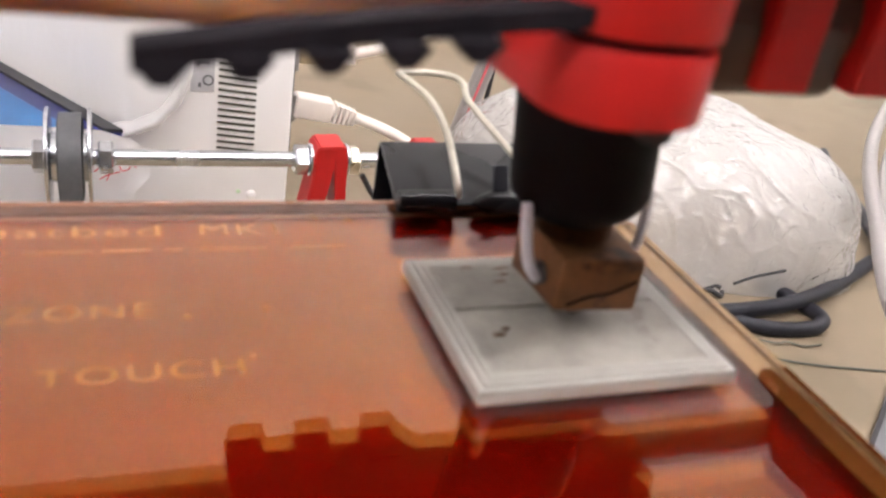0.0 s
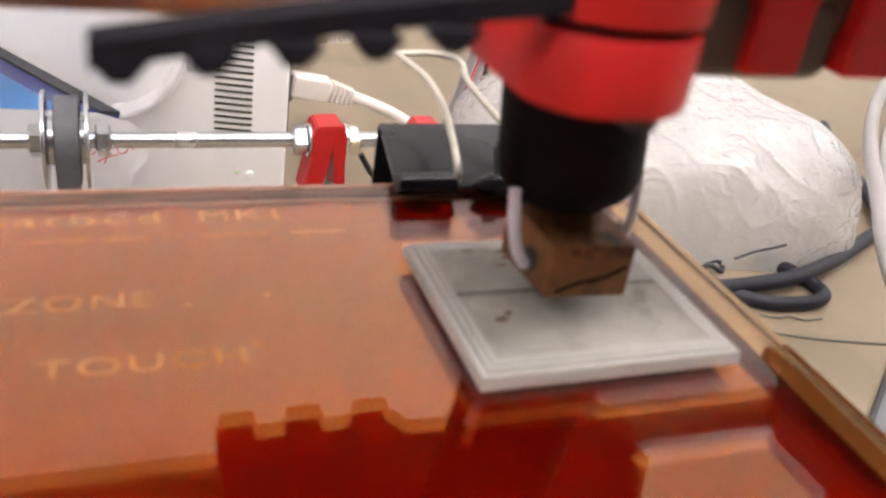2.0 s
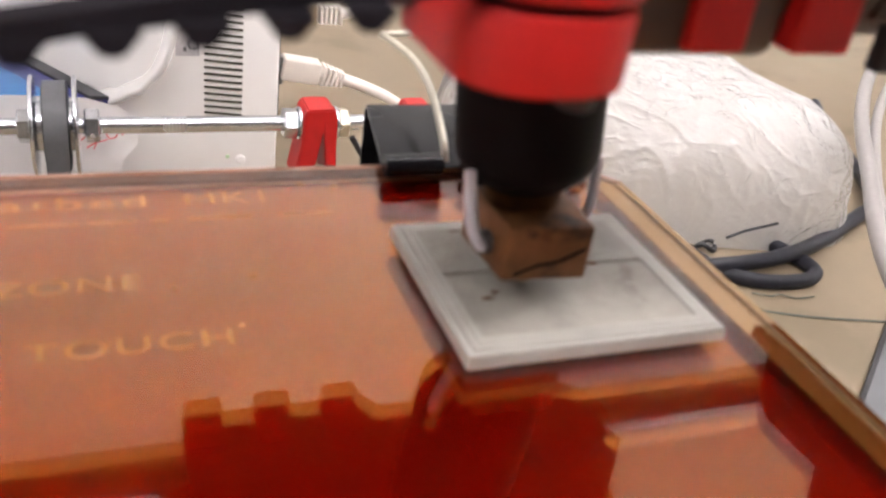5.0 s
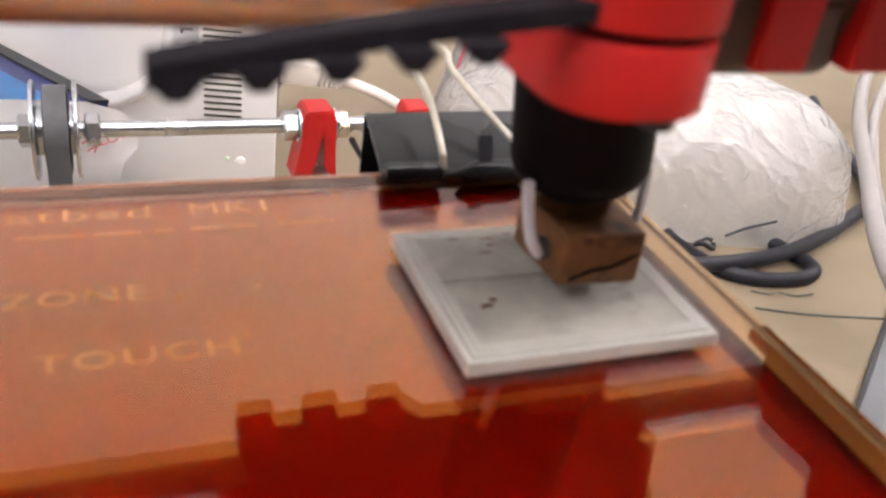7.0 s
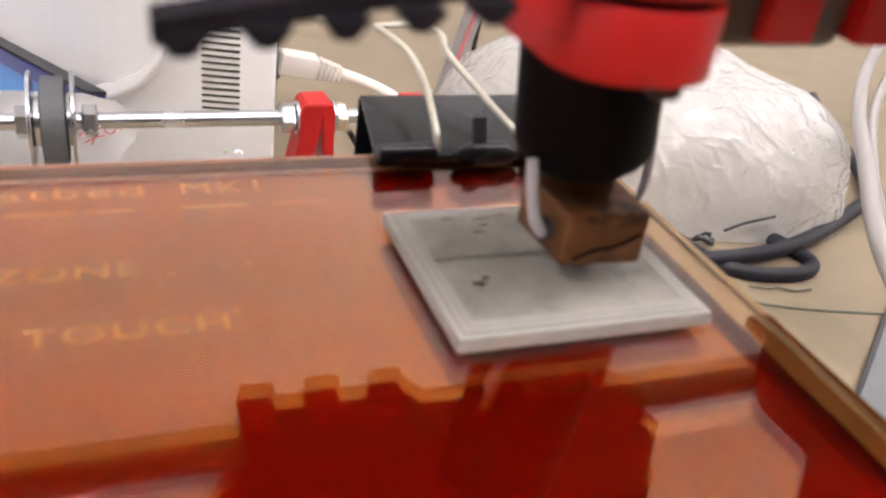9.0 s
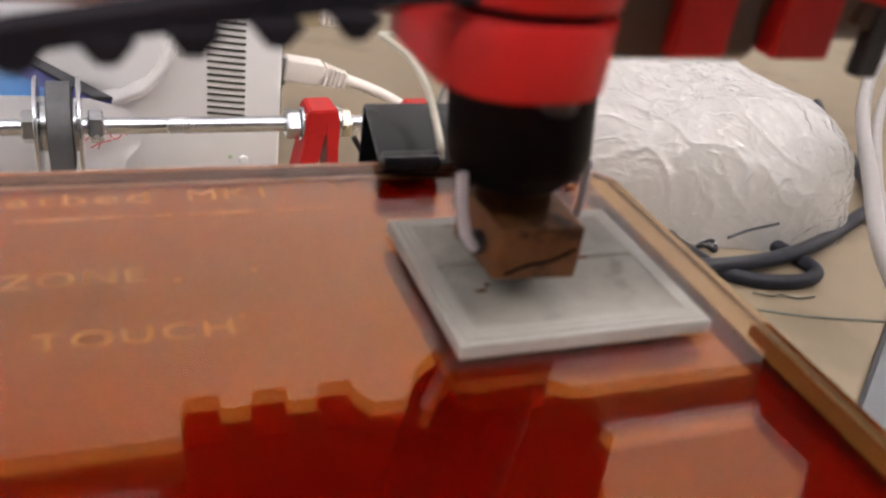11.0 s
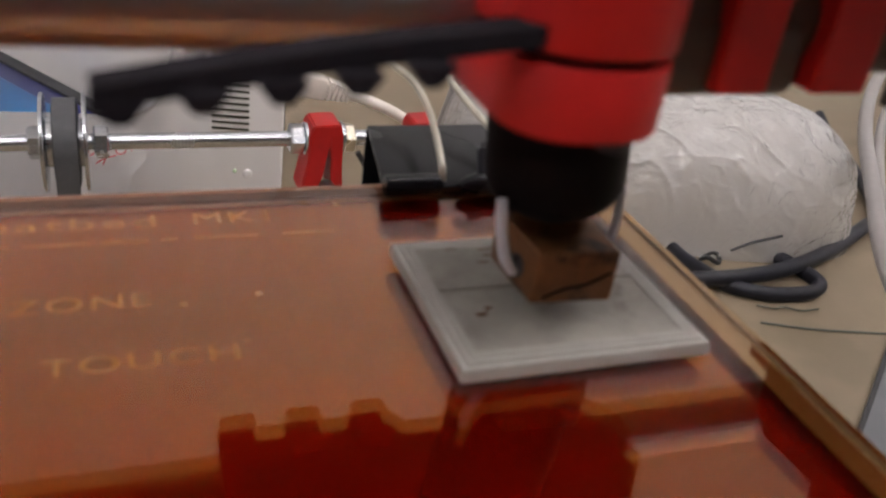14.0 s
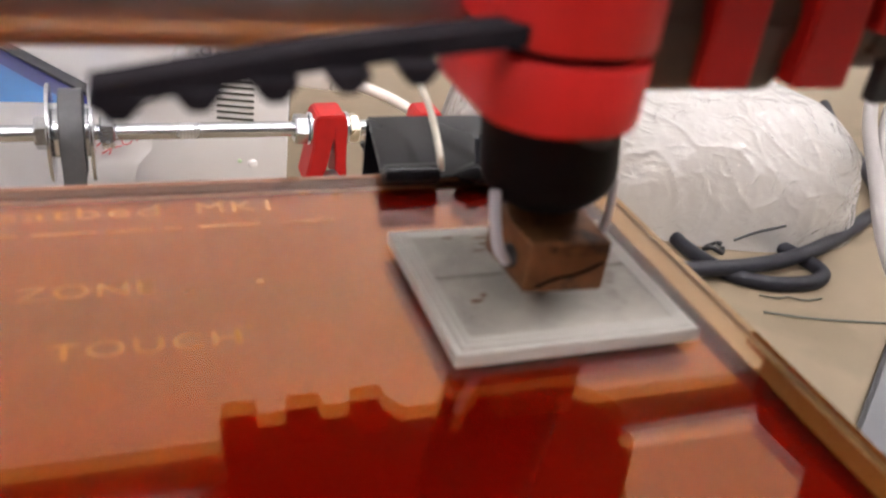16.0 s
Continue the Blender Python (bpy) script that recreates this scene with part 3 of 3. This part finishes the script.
# this bracket's darker red is painted shade; the far one is plain red
part("end_bracket", prism([(102.5, 90), (98.6, 83.4), (99.2, 72), (90.6, 64), (87, 30), (150, 30), (150, 104), (111, 104), (110.5, 98)], 34.0, 36.5, 0.3), RED_SHADED, gantry, "red plastic end bracket, its underside shade in the colour", smooth=False)
part("end_bracket", box(-210, -160, 58, 104, 30, 70, 2), RED, gantry, "red plastic end bracket")
for x in (146, -190):
    part("upright_rod", rod((x, 80, TABLE_Z), (x, 80, 260), 4.0, 24), CHROME, gantry)

# ---- the printer's rear threaded rod ----
frame_rod = thing("rear_frame_rod", (0, 392, -117), "zinc threaded rod with nuts, fender washers and a black belt pulley", "threaded rod")
RY, RZ = 392.0, -116.6
bm = bmesh.new()
rings = []
for k in range(521):
    x = -250 + k * 0.78125
    r = 3.75 + 0.16 * (1 if k % 2 else -1) * 0.5
    rings.append([bm.verts.new((x, RY + r * math.cos(2 * math.pi * j / 20), RZ + r * math.sin(2 * math.pi * j / 20))) for j in range(20)])
for a, b in zip(rings, rings[1:]):
    for j in range(20):
        bm.faces.new((a[j], a[(j + 1) % 20], b[(j + 1) % 20], b[j]))
part("rod", bm, ZINC, frame_rod, "zinc-plated threaded rod")


def nut(x0, x1, mat):
    b = lathe([(4.0, x0), (6.4, x0), (7.5, x0 + 0.8), (7.5, x1 - 0.8), (6.4, x1), (4.0, x1)], 6, True)
    return part("nut", moved(b, Matrix.Translation((0, RY, RZ)) @ Matrix.Rotation(radians(90), 4, "Y") @ Matrix.Rotation(radians(random.uniform(0, 60)), 4, "Z")), mat, frame_rod)


for x0, x1, m in ((-33.5, -27, ZINC), (-6.5, 0.0, ZINC), (81.5, 88.5, ZINC), (108.0, 113.5, ZINC_YELLOW)):
    nut(x0, x1, m)
for x0, r in ((-27.6, 22), (-10.4, 22)):
    part("fender_washer", ring((x0, RY, RZ), (x0 + 1.6, RY, RZ), r, 4.2, 40, 0.3), ZINC, frame_rod, "wide zinc fender washer")
for x0 in (88.6, 106.3):
    part("washer", ring((x0, RY, RZ), (x0 + 1.5, RY, RZ), 8, 4.2, 32, 0.2), ZINC, frame_rod)
part("bearing", ring((-25.8, RY, RZ), (-10.6, RY, RZ), 11, 4.2, 40, 0.4), ZINC, frame_rod, "steel ball bearing")
part("pulley", ring((-22.8, RY, RZ), (-12.4, RY, RZ), 18.2, 11.1, 48, 0.4), BLACK, frame_rod, "black plastic pulley wheel")
bm = ring((-22.4, RY, RZ), (-12.8, RY, RZ), 19.8, 18.3, 48, 0.2)
part("belt_loop", bm, RUBBER_GREY, frame_rod, "black belt round the bearing")
part("belt_run", box(-22.4, -12.8, RY - 19.8, RY - 18.3, -186, RZ, 0.2), RUBBER_GREY, frame_rod, "black belt hanging from the bearing")


def rod_clamp(x, y, z, s=1.0):
    t = thing("rod_clamp", (x, y, z), "red plastic forked clamp screwed round a threaded rod", "clamp", "red rod clamps")
    b = bmesh.new()
    pts = [(-9.0, -6), (-8.6, 8), (-6.5, 11.6), (7.0, 12.0), (9.0, 8), (9.4, -10), (10.6, -24), (4.4, -24), (3.2, -8), (2.2, 1.0), (1.0, -6), (-1.0, -16), (-4.0, -24), (-12.6, -24), (-10.6, -14)]
    f = b.faces.new([b.verts.new((x + px * s * 0.93, y - 9, z + pz * s)) for px, pz in pts])
    up = bmesh.ops.extrude_face_region(b, geom=[f])
    for v in up["geom"]:
        if isinstance(v, bmesh.types.BMVert):
            v.co.y = y + 9
    bmesh.ops.bevel(b, geom=list(b.edges), offset=0.7, segments=2, affect="EDGES")
    part("fork", b, RED, t)
    part("smooth_rod", rod((x + 1.5, y - 7, z - 21), (x + 6, y - 60, z - 23), 4, 24), CHROME, t, "chromed rod held in the fork")
    return t


rod_clamp(97.8, RY, RZ - 1.8)
rod_clamp(167, 442, -139, 1.0)

# ---- the white router with its network plug ----
router = thing("router", (45, 500, TABLE_Z), "white upright router with a column of dark vent slots", "router")
cut = box(4, 95, 470, 512, TABLE_Z, -58, 3, 3)
part("case", cut, CASE, router)
for k in range(22):
    z = -144.0 + k * 3.73
    part("vent_slot", moved(box(-10.2, 10.2, -0.6, 0.2, -0.62, 0.62), Matrix.Translation((64.3, 470, z)) @ Matrix.Rotation(radians(5.6), 4, "Y")), SLOT, router, smooth=False)
part("label_sticker", box(39.5, 51.8, 469.5, 470.2, -111, -70), LABEL, router, "grey paper label")
for z0, z1, x0, x1 in ((-97, -94, 42.5, 44.0), (-95.5, -94, 44, 49), (-91, -86, 46.0, 47.5), (-91, -86, 48.8, 50.2), (-82, -76, 46.0, 47.4), (-82, -80.8, 46, 50), (-108.5, -106, 43.4, 45)):
    part("label_mark", box(x0, x1, 469.3, 469.6, z0, z1), INK, router)
part("label_mark", ring((48.6, 469.45, -104.5), (48.6, 469.2, -104.5), 3.0, 2.1, 20), INK, router, "small round stamp on the label")
part("button", moved(lathe([(2.8, -1.5), (2.8, 0.6), (2.2, 1.2), (0.5, 1.5)], 24), Matrix.Translation((74.3, 470, -172.3)) @ Matrix.Rotation(radians(90), 4, "X")), CASE, router, "small round white button")
part("indicator", moved(lathe([(1.2, -1), (1.2, 0.3), (0.4, 0.5)], 16), Matrix.Translation((67, 470, -170.3)) @ Matrix.Rotation(radians(90), 4, "X")), LED, router, "faint green indicator")
part("port_panel", box(94.8, 96.2, 476, 508, -150, -66, 0.3), PORT, router, "dark port panel")
for z in (-122, -92):
    part("port", box(96.0, 98.5, 478, 494, z - 8, z + 8, 0.5), CABLE_GREY, router, "pale socket")

plug = thing("network_plug", (108, 478, -124), "off-white network plug and cable pushed into the router", "plug")
part("plug_body", moved(box(-11, 11, -6, 6, -6.5, 6.5, 1.6, 3), Matrix.Translation((108.5, 480, -121.5)) @ Matrix.Rotation(radians(9), 4, "Y")), CABLE_WHITE, plug)
for k in range(5):
    part("strain_rib", moved(box(-0.9, 0.9, -5.4 + 0.3 * k, 5.4 - 0.3 * k, -5.6 + 0.35 * k, 5.6 - 0.35 * k, 0.4), Matrix.Translation((121.6 + 2.8 * k, 480, -124.2 - 0.7 * k)) @ Matrix.Rotation(radians(14), 4, "Y")), CABLE_WHITE, plug)
part("sleeve", rod((119, 480, -123.6), (134, 480, -127.4), 3.6, 20), CABLE_WHITE, plug)
part("cable", tube([(130, 480, -126), (146, 478, -131), (163, 474, -138), (185, 468, -152), (215, 462, -176), (260, 470, TABLE_Z + 4)], 3.4, 20), CABLE_WHITE, plug, "off-white network cable")
second = thing("network_plug", (112, 500, -90), "off-white network plug and cable in the upper socket", "plug")
part("plug_body", moved(box(-9, 9, -6, 6, -6, 6, 1.6, 3), Matrix.Translation((109, 490, -92))), PLUG_BROWN, second, "brownish clear plug shell")
for k in range(5):
    part("strain_rib", box(119.5 + 2.8 * k, 121.4 + 2.8 * k, 485, 495, -97, -87, 0.4), CABLE_WHITE, second)
part("cable", tube([(130, 490, -92.5), (160, 505, -90), (220, 570, -95), (330, 690, -140), (390, 760, TABLE_Z + 4)], 3.2, 20), CABLE_WHITE, second)


# ---- plastic bags and the blue box ----
def ridge(n):
    """A sharp crease where a noise value crosses nought."""
    return max(0.0, 1 - abs(n) * 4.0) ** 2


def film_heap(name, centre, axes, turn, height, label, mat, seed, rough=9.0, rings=200, spokes=440):
    """A crumpled bag of film heaped on the table: a flattened dome pushed in and out along its normal."""
    b = bmesh.new()
    ca, sa = math.cos(radians(turn)), math.sin(radians(turn))
    loops = []
    for j in range(rings + 1):
        phi = radians(2 + 88 * j / rings)
        loop = []
        for i in range(spokes):
            th = 2 * math.pi * i / spokes
            edge = 1 + 0.10 * noise.noise(Vector((math.cos(th) * 1.4, math.sin(th) * 1.4, seed)))
            r, h = math.sin(phi) ** 0.78, math.cos(phi) ** 0.72
            p = Vector((math.cos(th) * r * axes[0] * edge, math.sin(th) * r * axes[1] * edge, h * height))
            q = p * 0.013 + Vector((seed, 2 * seed, 0))
            q += Vector((noise.noise(q * 1.3), noise.noise(q * 1.3 + Vector((7, 1, 3))), noise.noise(q * 1.3 + Vector((2, 9, 5))))) * 0.45
            crease = ridge(noise.noise(q * 1.7)) - 0.3
            fine = ridge(noise.noise(q * 4.6 + Vector((4, 1, 7)))) + 0.5 * ridge(noise.noise(q * 9.0 + Vector((3, 5, 1))))
            patch = min(1.0, max(0.4, noise.noise(q * 1.4 + Vector((1, 8, 2))) * 3 + 0.5))
            fold = 1.2 * noise.noise(q * 0.8) + 0.10 * crease + 0.075 * patch * fine
            out = Vector((p.x / axes[0] ** 2, p.y / axes[1] ** 2, p.z / height ** 2)).normalized()
            p += out * fold * rough * min(1.0, 0.25 + h * 1.6)
            loop.append(b.verts.new((centre[0] + ca * p.x - sa * p.y, centre[1] + sa * p.x + ca * p.y, TABLE_Z + 1.0 + max(0.0, p.z))))
        loops.append(loop)
    for l0, l1 in zip(loops, loops[1:]):
        for i in range(spokes):
            k = (i + 1) % spokes
            b.faces.new((l0[i], l1[i], l1[k], l0[k]))
    b.faces.new(loops[0])
    t = thing(name, (centre[0], centre[1], TABLE_Z), label, "plastic bag")
    part("film", b, mat, t)
    return t


clear_bag = film_heap("plastic_bag", (328, 452), (138, 75), -33, 92, "crumpled shiny clear plastic bag on the table", BAG, 3.7, 8.5)
part("dark_stroke", tube([(334, 354, -175), (347, 354, -171), (361, 353, -168), (367, 353, -167)], 0.9), BLACK, clear_bag, "thin dark printed stroke")


def film_sheet(name, plan, bottom, top, right_edge, lean, label, mat, seed, crumple=2.2, nu=70, nv=46):
    """Thin film hanging along a line in plan; right_edge gives, by height, how far along x it reaches."""
    path = [Vector((x, y, 0)) for x, y in plan]
    walkway = spline([(p.x, p.y, 0) for p in path], 12)
    xs = [p.x for p in walkway]
    ys = [p.y for p in walkway]
    zs, ends = zip(*right_edge)
    b = bmesh.new()
    rows = []
    for j in range(nv + 1):
        z = bottom + (top - bottom) * j / nv
        end = float(np.interp(z, zs, ends))
        line = []
        for i in range(nu + 1):
            x = xs[0] + (end - xs[0]) * i / nu
            y = float(np.interp(x, xs, ys))
            p = Vector((x * 0.030 + seed, z * 0.018, seed))
            d = noise.voronoi(p * 1.3)[0]
            push = crumple * (noise.noise(p) * 1.6 + (d[1] - d[0]) * 1.4 + 0.35 * noise.noise(p * 3.1))
            line.append(b.verts.new((x, y + lean * (z - bottom) - push - 2.5 * (i / nu) ** 6, z)))
        rows.append(line)
    for r0, r1 in zip(rows, rows[1:]):
        for k in range(nu):
            b.faces.new((r0[k], r0[k + 1], r1[k + 1], r1[k]))
    base = Vector((plan[0][0], plan[0][1], bottom))
    t = thing(name, base, label, "plastic bag")
    part("film", b, mat, t)
    return t


draped = film_sheet("plastic_bag", [(-170, 700), (-110, 640), (-62, 562), (-20, 496), (2, 464), (20, 461), (45, 462)], TABLE_Z + 1, -5,
           [(-190, -14), (-132, -9), (-129, 6), (-125, 20), (-113, 33), (-98, 37), (-80, 39), (-5, 41)], 0.02, "large white translucent plastic bag draped against the router", BAG_SOFT, 8.1, 1.1)
LOWER = [(-9, -139), (9, -133), (23, -125), (33, -114), (39, -99), (40, -86), (40, -76)]
UPPER = [(-5, -129), (15, -122), (25, -115), (31, -103), (34, -89), (36, -80), (36, -74)]
bm = bmesh.new()
lines = []
for j in range(9):
    w = j / 8
    line = []
    for p, q in zip(spline([(x, 0, z) for x, z in LOWER], 8), spline([(x, 0, z) for x, z in UPPER], 8)):
        m = p.lerp(q, w)
        line.append(bm.verts.new((m.x, 456 + 5 * w - 4 * math.sin(math.pi * w) + 2.5 * noise.noise(Vector((m.x * 0.07, m.z * 0.07, 2))), m.z + 1.5 * noise.noise(Vector((m.x * 0.11, w, 5))))))
    lines.append(line)
for r0, r1 in zip(lines, lines[1:]):
    for k in range(len(r0) - 1):
        bm.faces.new((r0[k], r0[k + 1], r1[k + 1], r1[k]))
part("loose_fold", bm, BAG_FOLD, draped, "thin see-through fold along the bag's edge")
printed_bag = film_sheet("plastic_bag", [(-150, 440), (-90, 436), (-40, 431), (0, 430), (20, 432)], TABLE_Z + 1, -117.5,
                         [(-190, 2), (-165, 6), (-150, 10), (-143, 17), (-130, 18), (-122, 8), (-117.5, -6)], 0.0, "thin white plastic bag with faint red print", BAG_SOFT, 5.3, 1.6)
for pts in ([(0, 0), (4, 3), (9, 4), (13, 8)], [(3, -5), (8, -2), (15, 0)], [(8, 6), (9, 0), (7, -6)], [(14, 6), (16, 1), (20, 2), (22, 7), (24, 3)]):
    part("red_print", tube([(-9 + u * 0.8, 424.0, -138 + w * 0.8) for u, w in pts], 0.35), PINK, printed_bag, "thin red printed line")

card_box = thing("blue_box", (-90, 480, TABLE_Z), "dark blue cardboard box with a lighter blue band and black edge", "box")
edge_a, edge_b = Vector((2, 452, 0)), Vector((-62, 553, 0))
along = (edge_b - edge_a).normalized()
out = Vector((-along.y, along.x, 0))
if out.x > 0:
    out = -out


def slab(d0, d1, z0, z1, front=447.0, back=610.0):
    """A strip of the box top between two lines parallel to its edge."""
    pts = []
    for d, ys in ((d0, (front, back)), (d1, (back, front))):
        for y in ys:
            p = edge_a + out * d
            pts.append(p + along * ((y - p.y) / along.y))
    return prism([(p.x, p.y) for p in pts], z0, z1, 0.4)


part("carton", slab(0.5, 150, TABLE_Z, -126), NAVY, card_box)
part("black_edge", slab(0, 8, -127, -124.6), BLACK, card_box, "black printed edge")
part("blue_band", slab(20, 140, -127, -125.2), CYAN, card_box, "lighter blue printed band")


# ---- cables on the table ----
def cable(name, pts, r, mat, label, seg=20):
    return solid(name, tube(pts, r, seg), mat, pts[0], label, "cable")


cable("dark_cable", [(592, 577, -184), (569, 540, -184), (544, 490, -184), (491, 397, -182), (466, 383, -182), (409, 355, -182), (367, 341, -182), (336, 337, -182), (313, 337, -182), (288, 339, -182)], 4.6, CABLE_DARK, "thick dark grey cable running over the beige table")
cable("dark_cable", [(372, 374, -186), (375, 363, -186), (381, 345, -186), (383, 334, -186), (380, 326, -186), (369, 321, -186), (353, 321, -186), (337, 325, -186), (322, 336, -186), (315, 355, -186), (312, 368, -186), (312, 378, -186)], 4.3, CABLE_DARK, "thick dark grey cable looped on the table, one end cut")
cable("white_cable", [(700, 620, -130), (628, 558, -121), (517, 464, -118), (446, 394, -119), (389, 325, -122), (332, 252, -126), (310, 180, -150)], 4.4, CABLE_GREY, "pale grey flat cable bent in an arc")
cable("white_cable", [(640, 540, -140), (526, 452, -121), (459, 394, -120), (399, 331, -122), (377, 299, -130), (380, 270, -160)], 3.2, CABLE_GREY, "pale grey cable bent in an arc")
flat = [(247, 523, -30), (238.5, 521.5, -65), (230.6, 520, -99), (218, 520, -149), (208, 519, -186)]
lead = thing("flat_lead", (208, 519, TABLE_Z), "pale grey flat double lead leaning behind the binder clip", "cable")
for dx in (-3.2, 3.2):
    part("conductor", tube([(x + dx, y, z) for x, y, z in flat], 3.4), CABLE_GREY, lead)
part("stripe", tube([(x, y - 2.6, z) for x, y, z in flat], 0.8), PINK, lead, "thin red stripe")
cable("thin_black_lead", [(240, 524, -50), (236, 522, -110), (232, 521, -150), (226, 520, -186)], 1.5, BLACK, "thin black wire hanging behind the binder clip")
cable("thin_black_lead", [(117.6, 396, -126.4), (119.8, 396, -130.1), (123.3, 396, -135.8), (127.2, 396, -141.0), (135.2, 400, -155.0)], 1.5, BLACK, "short black wire beside the threaded rod")
solid("table_seam", tube([(322, 303, TABLE_Z + 0.6), (350, 292, TABLE_Z + 0.6), (395, 280, TABLE_Z + 0.6), (460, 262, TABLE_Z + 0.6)], 0.7, 8), SEAM, (322, 303, TABLE_Z), "thin dark joint across the table top", "seam")
cable("loose_thread", [(330, 318, TABLE_Z + 1), (338, 312, TABLE_Z + 2), (346, 314, TABLE_Z + 1), (354, 309, TABLE_Z + 1), (366, 309, TABLE_Z + 1)], 0.5, SEAM, "short dark thread on the table", 20)
tray = thing("metal_plate", (371, 241, TABLE_Z), "pale grey metal plate with a black edge on the table", "plate")
part("sheet", prism([(418, 297), (459, 244), (309, 128), (267, 181)], TABLE_Z, TABLE_Z + 3, 0.3), PLATE, tray)
part("edge_strip", prism([(416, 299), (418, 297), (267, 181), (266, 183)], TABLE_Z, TABLE_Z + 3.6, 0.3), BLACK, tray, "black rubber edge")


def cable_tie(x, y):
    """A small black loop lying by the cable."""
    pts = [(x + 6 * math.cos(a), y + 4 * math.sin(a), TABLE_Z + 3 + 2 * math.sin(a * 2)) for a in np.linspace(0.3, 6.2, 9)]
    return cable("cable_tie", [tuple(map(float, p)) for p in pts], 1.5, BLACK, "small black loop of cable tie on the table")


cable_tie(332, 366)


# ---- what moves ----
def head_x(t):
    """The head runs to and fro at an even pace between its turning times."""
    turns = [(0.0, 11.9), (1.06, -0.8), (3.36, 26.0), (5.71, -1.6), (8.07, 26.0), (10.32, -1.6), (12.70, 25.6), (15.03, -1.6), (16.0, 10.2)]
    for (a, p), (b, q) in zip(turns, turns[1:]):
        if t <= b:
            return p + (q - p) * (t - a) / (b - a)
    return turns[-1][1]


def bed_y(t):
    """The bed steps back by one track at each turn of the head."""
    return sum(0.36 * min(1.0, max(0.0, (t - a) / 0.25)) for a in (0.95, 3.3, 5.6, 8.0, 10.2, 12.6, 14.9)) + 0.02 * t


def motions():
    times = [k * 0.1 for k in range(161)]
    at = head.location.copy()
    walk(head, [(t, pose(at.x + head_x(t) * MM, at.y, at.z)) for t in times])
    for ob in (heatbed, print_thing, clip):
        at = ob.location.copy()
        walk(ob, [(t, pose(at.x, at.y + bed_y(t) * MM, at.z)) for t in times[::2]])


motions()
